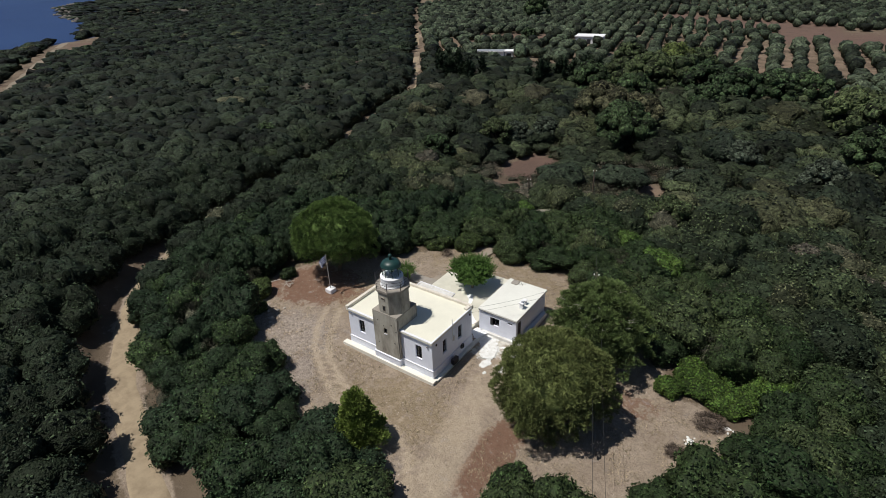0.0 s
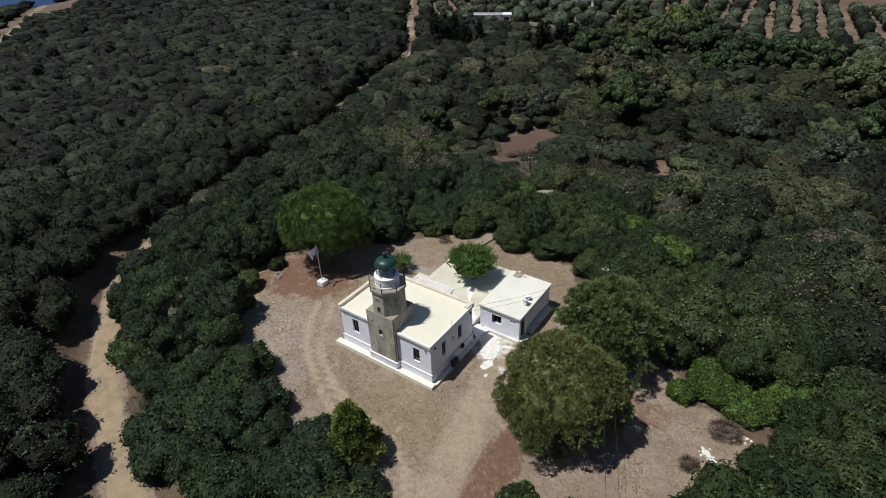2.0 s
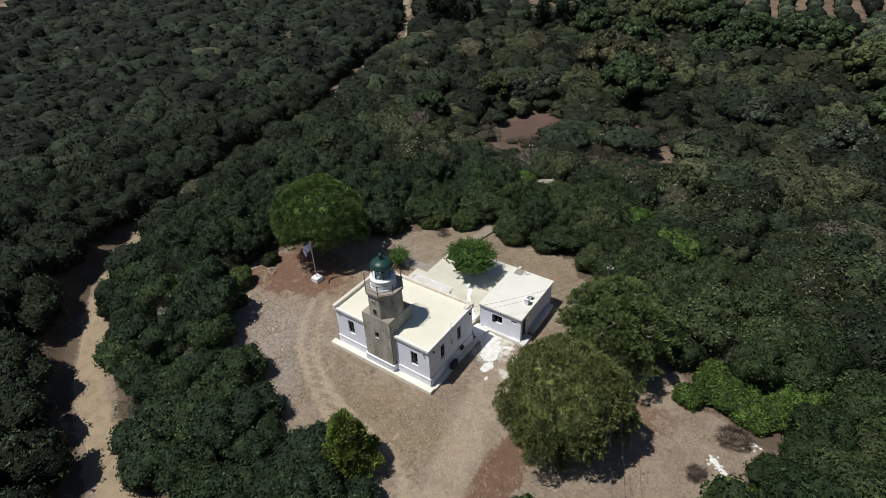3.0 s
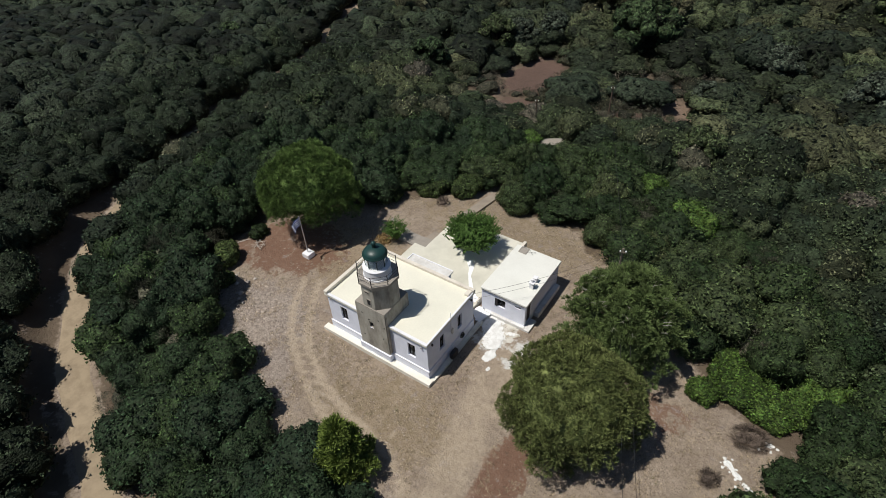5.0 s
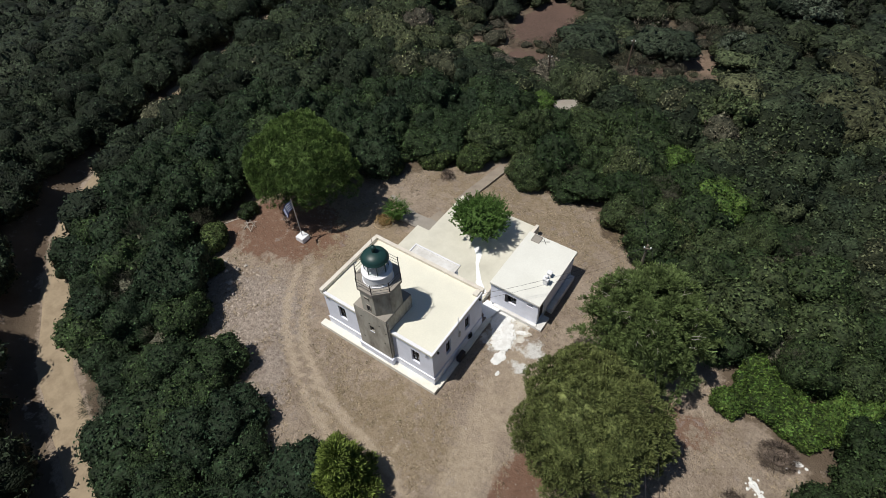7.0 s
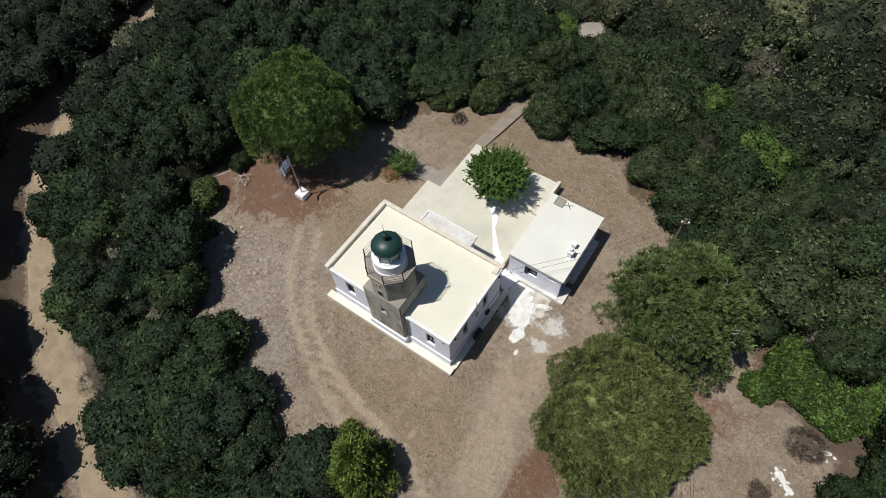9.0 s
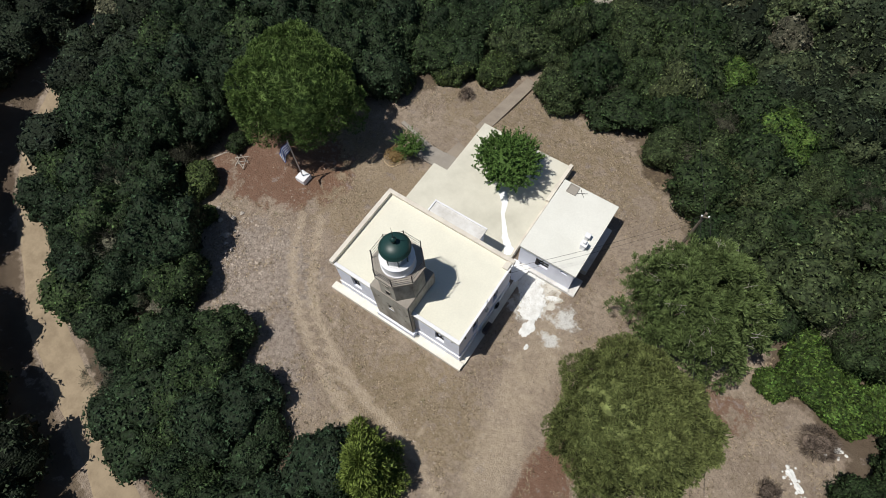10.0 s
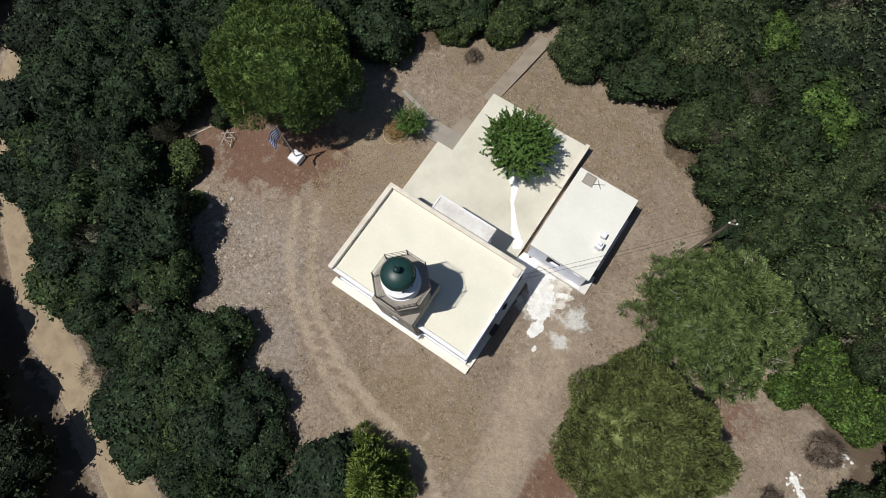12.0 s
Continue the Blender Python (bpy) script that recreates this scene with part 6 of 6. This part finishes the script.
rr = np.random.default_rng(31)
for k in range(26):
    x, y, s = -46.5 + 2.2 * rr.normal(), 28.8 + 1.2 * rr.normal(), 0.07 + 0.2 * rr.random() ** 2
    if clear_depth(np.array([x]), np.array([y]))[0] < 0.3:
        x, y = -44.6 + rr.random() * 2.6, 25.6 + rr.random() * 3.2
    tagged(part("stone", rock(bmesh.new(), rr, x, y, th(x, y), s), M_ROCK), "rough pale stone lying on the stony ground", "stone", "stones at the clearing's rim")
for k in range(40):
    f = k / 39
    x, y, s = -2.9 + 2.6 * f + 0.25 * rr.normal(), 35.6 - 1.9 * f + 0.25 * rr.normal(), 0.04 + 0.11 * rr.random() ** 2
    tagged(part("stone", rock(bmesh.new(), rr, x, y, th(x, y), s), M_LIME), "white limestone piece in a rubble line", "stone", "white rubble line")
for k in range(8):
    x, y, s = -0.6 + 0.5 * rr.normal(), 38.3 + 0.3 * rr.normal(), 0.04 + 0.09 * rr.random()
    tagged(part("stone", rock(bmesh.new(), rr, x, y, th(x, y), s), M_LIME), "white limestone piece in a rubble line", "stone", "white rubble line")


def gravel():
    """Loose small stones over the clearing, thick on the stony side."""
    r = np.random.default_rng(41)
    n = 90000
    px, py = r.uniform(-51, 1, n), r.uniform(15, 55, n)
    d = clear_depth(px, py)
    dens = 0.2 + 0.8 * np.maximum(disc(px, py, -41, 26, 6, 4.5, 35, 0.6), disc(px, py, -37, 22.5, 5, 2.5, 10, 0.6)) + 0.18 * disc(px, py, -24, 24, 8, 4, 0, 0.6)
    built = (px > -34.4) & (px < -22.7) & (py > 29.1) & (py < 37.3) | (px > -37) & (px < -24.4) & (py > 36) & (py < 48.2) | (px > -24.2) & (px < -18.9) & (py > 38) & (py < 45.2)
    k = (d > 0.2) & (r.random(n) < dens) & ~built
    px, py = px[k], py[k]
    s = (0.016 + 0.06 * r.random(len(px)) ** 4) * (1 + 0.9 * disc(px, py, -42, 26.5, 6, 4.5, 35, 0.6))
    base = np.array([(1, 0, 0), (-0.5, 0.87, 0), (-0.5, -0.87, 0), (0.1, 0.1, 0.8), (0.2, -0.1, -0.4)])
    f0 = np.array([(0, 1, 3), (1, 2, 3), (2, 0, 3)])
    a = r.random(len(px)) * 6.28
    v = np.empty((len(px), 5, 3))
    sc = s[:, None] * (0.7 + 0.6 * r.random((len(px), 5)))
    v[:, :, 0] = (base[:, 0] * np.cos(a)[:, None] - base[:, 1] * np.sin(a)[:, None]) * sc + px[:, None]
    v[:, :, 1] = (base[:, 0] * np.sin(a)[:, None] + base[:, 1] * np.cos(a)[:, None]) * sc + py[:, None]
    v[:, :, 2] = base[:, 2] * sc + terrain(px, py)[:, None] + 0.004
    f = (f0[None] + 5 * np.arange(len(px))[:, None, None]).reshape(-1, 3)
    me = mesh_from("gravel", v.reshape(-1, 3), (f, np.zeros((0, 4), int)), M_PEBBLE)
    tagged(new("gravel", me), "loose pale stones scattered over bare earth", "gravel", kind="stuff")


gravel()


def dry_grass():
    """Sparse dry stalks and small weeds over the clearing."""
    r = np.random.default_rng(43)
    n = 26000
    px, py = r.uniform(-51, 1, n), r.uniform(15, 55, n)
    d = clear_depth(px, py)
    patch = np.array([noise.noise((x * 0.35, y * 0.35, 3)) for x, y in zip(px, py)])
    track = seg_dist(px, py, [(-40.5, 32), (-37, 28), (-33.5, 26), (-28, 24.5), (-23, 23.5), (-19, 20)])
    drive = seg_dist(px, py, [(-19.5, 35), (-18.5, 28), (-17.3, 22), (-16.5, 10)])
    built = (px > -34.4) & (px < -22.7) & (py > 29.1) & (py < 37.3) | (px > -37) & (px < -24.4) & (py > 36) & (py < 48.2) | (px > -24.2) & (px < -18.9) & (py > 38) & (py < 45.2)
    k = (d > -0.5) & (patch > -0.05) & (track > 0.8) & (drive > 2.0) & ~built & (disc(px, py, -45, 35.5, 5.5, 4.0, 20, 0.5) < 0.5)
    px, py = px[k], py[k]
    m = len(px)
    blades = 6
    P = np.column_stack([px, py, terrain(px, py)])
    P = np.repeat(P, blades, 0)
    a = r.random(len(P)) * 6.28
    L = 0.10 + 0.16 * r.random(len(P))
    side = np.column_stack([-np.sin(a), np.cos(a), np.zeros(len(P))]) * 0.012
    tip = np.column_stack([np.cos(a) * L * 0.9, np.sin(a) * L * 0.9, L * 0.6])
    off = r.normal(size=(len(P), 3)) * np.array((0.06, 0.06, 0))
    v = np.stack([P + off + side, P + off - side, P + off + tip], 1).reshape(-1, 3)
    tone = np.repeat(np.where(r.random(m) < 0.05, 1.0, r.random(m) * 0.6), blades * 3)
    me = mesh_from("dry_grass", v, (np.arange(len(v)).reshape(-1, 3), np.zeros((0, 4), int)), M_DRY, tone)
    tagged(new("dry_grass", me), "sparse dry straw-coloured grass on bare earth", "grass", kind="stuff")


dry_grass()


# hose, box and reel
x, y = -36.9, 40.6
pts = [(x - 2.0 + 0.25 * k + 0.15 * math.sin(k * 1.1), y + 0.1 + 0.35 * math.sin(k * 0.7 + 0.5), 0) for k in range(11)]
tagged(part("garden_hose", tube(bmesh.new(), [(a, b, th(a, b) + 0.05) for a, b, _ in pts], 0.035, 6), M_HOSE), "pale hose lying loosely on the bare earth", "hose")


def reel():
    e = thing("hose_reel", HX1 + 0.12, 34.4, 1.55, "coiled dark hose hung on the house wall", "hose reel")
    for r_, o in ((0.26, 0.06), (0.22, 0.12), (0.18, 0.16)):
        bm = bmesh.new()
        ring = [(o, r_ * math.cos(2 * math.pi * k / 20), r_ * math.sin(2 * math.pi * k / 20)) for k in range(21)]
        tube(bm, ring, 0.03, 6)
        part("coil", bm, M_CABLE, e)
    part("bracket", boxes((-0.03, -0.05, -0.1, 0.08, 0.05, 0.1)), M_IRON, e)


reel()
c = thing("air_conditioner", HX1 + 0.45, 32.75, 0.72, "dark outdoor air-conditioner unit beside the wall", "air conditioner")
part("casing", boxes((-0.17, -0.4, 0.05, 0.17, 0.4, 0.65), bevel=0.02), M_IRON, c)
part("foot", boxes((-0.15, -0.35, 0.0, 0.15, -0.28, 0.05)), M_IRON, c)
part("foot", boxes((-0.15, 0.28, 0.0, 0.15, 0.35, 0.05)), M_IRON, c)
c = thing("antenna", -22.4, 44.6, 3.36, "fallen metal antenna lying on the annex roof", "antenna")
part("rod", tube(bmesh.new(), [(-0.35, -0.2, 0.03), (0.35, 0.2, 0.05)], 0.02, 6), M_IRON, c)
part("rod", tube(bmesh.new(), [(-0.2, 0.25, 0.04), (0.25, -0.25, 0.07)], 0.02, 6), M_IRON, c)
for k in range(9):
    a = rr.random() * 3.14
    x, y, z = -47.7 + 0.3 * rr.normal(), 34.0 + 0.25 * rr.normal(), 0
    z = th(x, y)
    u = Vector((math.cos(a), math.sin(a), 0.15)) * (0.4 + 0.3 * rr.random())
    tagged(part("stick", tube(bmesh.new(), [Vector((x, y, z + 0.03 * k)) - u, Vector((x, y, z + 0.06 + 0.03 * k)) + u], [0.04, 0.02], 6), M_ROCK), "dry bleached branch on a heap of sticks", "branch", "stick heap")
cistern = part("slab", boxes((-1.9, -1.9, -0.6, 1.9, 1.9, 0.5), bevel=0.05), M_CONC)
cistern.matrix_world = pose(-31.9, 69.0, th(-31.9, 69.0), 0, 0, 32)
tagged(cistern, "flat grey concrete cistern roof in the scrub", "slab")


def shore_rocks():
    """Pale broken rock along the water's edge."""
    r = np.random.default_rng(51)
    base, f0 = ico(1)
    vs, fs, n = [], [], 0
    for _ in range(300):
        along, off = r.uniform(230, 560), abs(r.normal()) * 12 + 3
        x, y = COAST_A + COAST_U * along
        ux, uy = COAST_U
        shift = off - 3 - float(inland(x, y))
        x, y = x + uy * shift, y - ux * shift
        s_ = 0.8 + 2.0 * r.random() ** 2
        k = base * s_ * (0.7 + 0.6 * r.random((len(base), 1))) * np.array((1.2, 1.0, 0.6)) + np.array((x, y, max(th(x, y), -11.6)))
        vs.append(k)
        fs.append(f0 + n)
        n += len(base)
    me = mesh_from("shore_rocks", np.concatenate(vs), (np.concatenate(fs), np.zeros((0, 4), int)), M_SHORE)
    tagged(new("shore_rocks", me), "pale broken rocks along the shore", "rocks", kind="stuff")


shore_rocks()


def ruined_wall(x, y, length, turn, high):
    """A broken dry-stone wall by the far shore."""
    bm = bmesh.new()
    r = np.random.default_rng(int(abs(x)))
    n = int(length / 1.2)
    for k in range(n):
        top = high * (0.6 + 0.5 * r.random())
        box(bm, -length / 2 + k * 1.2, -0.5, -0.8, -length / 2 + k * 1.2 + 1.18, 0.5, top, 0.12)
    ob = part("ruined_wall", bm, M_RUIN)
    ob.matrix_world = pose(x, y, th(x, y), 0, 0, turn)
    tagged(ob, "broken pale stone wall near the shore", "wall", "ruined walls by the shore")


for x, y, length, turn, high in ((-535, 300, 16, 80, 2.2), (-528, 316, 20, 88, 2.6), (-542, 326, 14, 0, 2.4), (-526, 340, 18, 84, 2.2), (-546, 352, 12, 10, 2.6), (-532, 368, 16, 95, 2.0)):
    ruined_wall(x, y, length, turn, high)


# two bleached planks by the stick heap
for x, y in ((-50.15, 33.0), (-49.95, 33.35)):
    plank = part("plank", boxes((-0.75, -0.06, 0.0, 0.75, 0.06, 0.04), bevel=0.008), M_ROCK)
    plank.matrix_world = pose(x, y, th(x, y) + 0.01, 0, 0, 62)
    tagged(plank, "bleached wooden plank lying on bare earth", "plank", "planks by the stick heap")
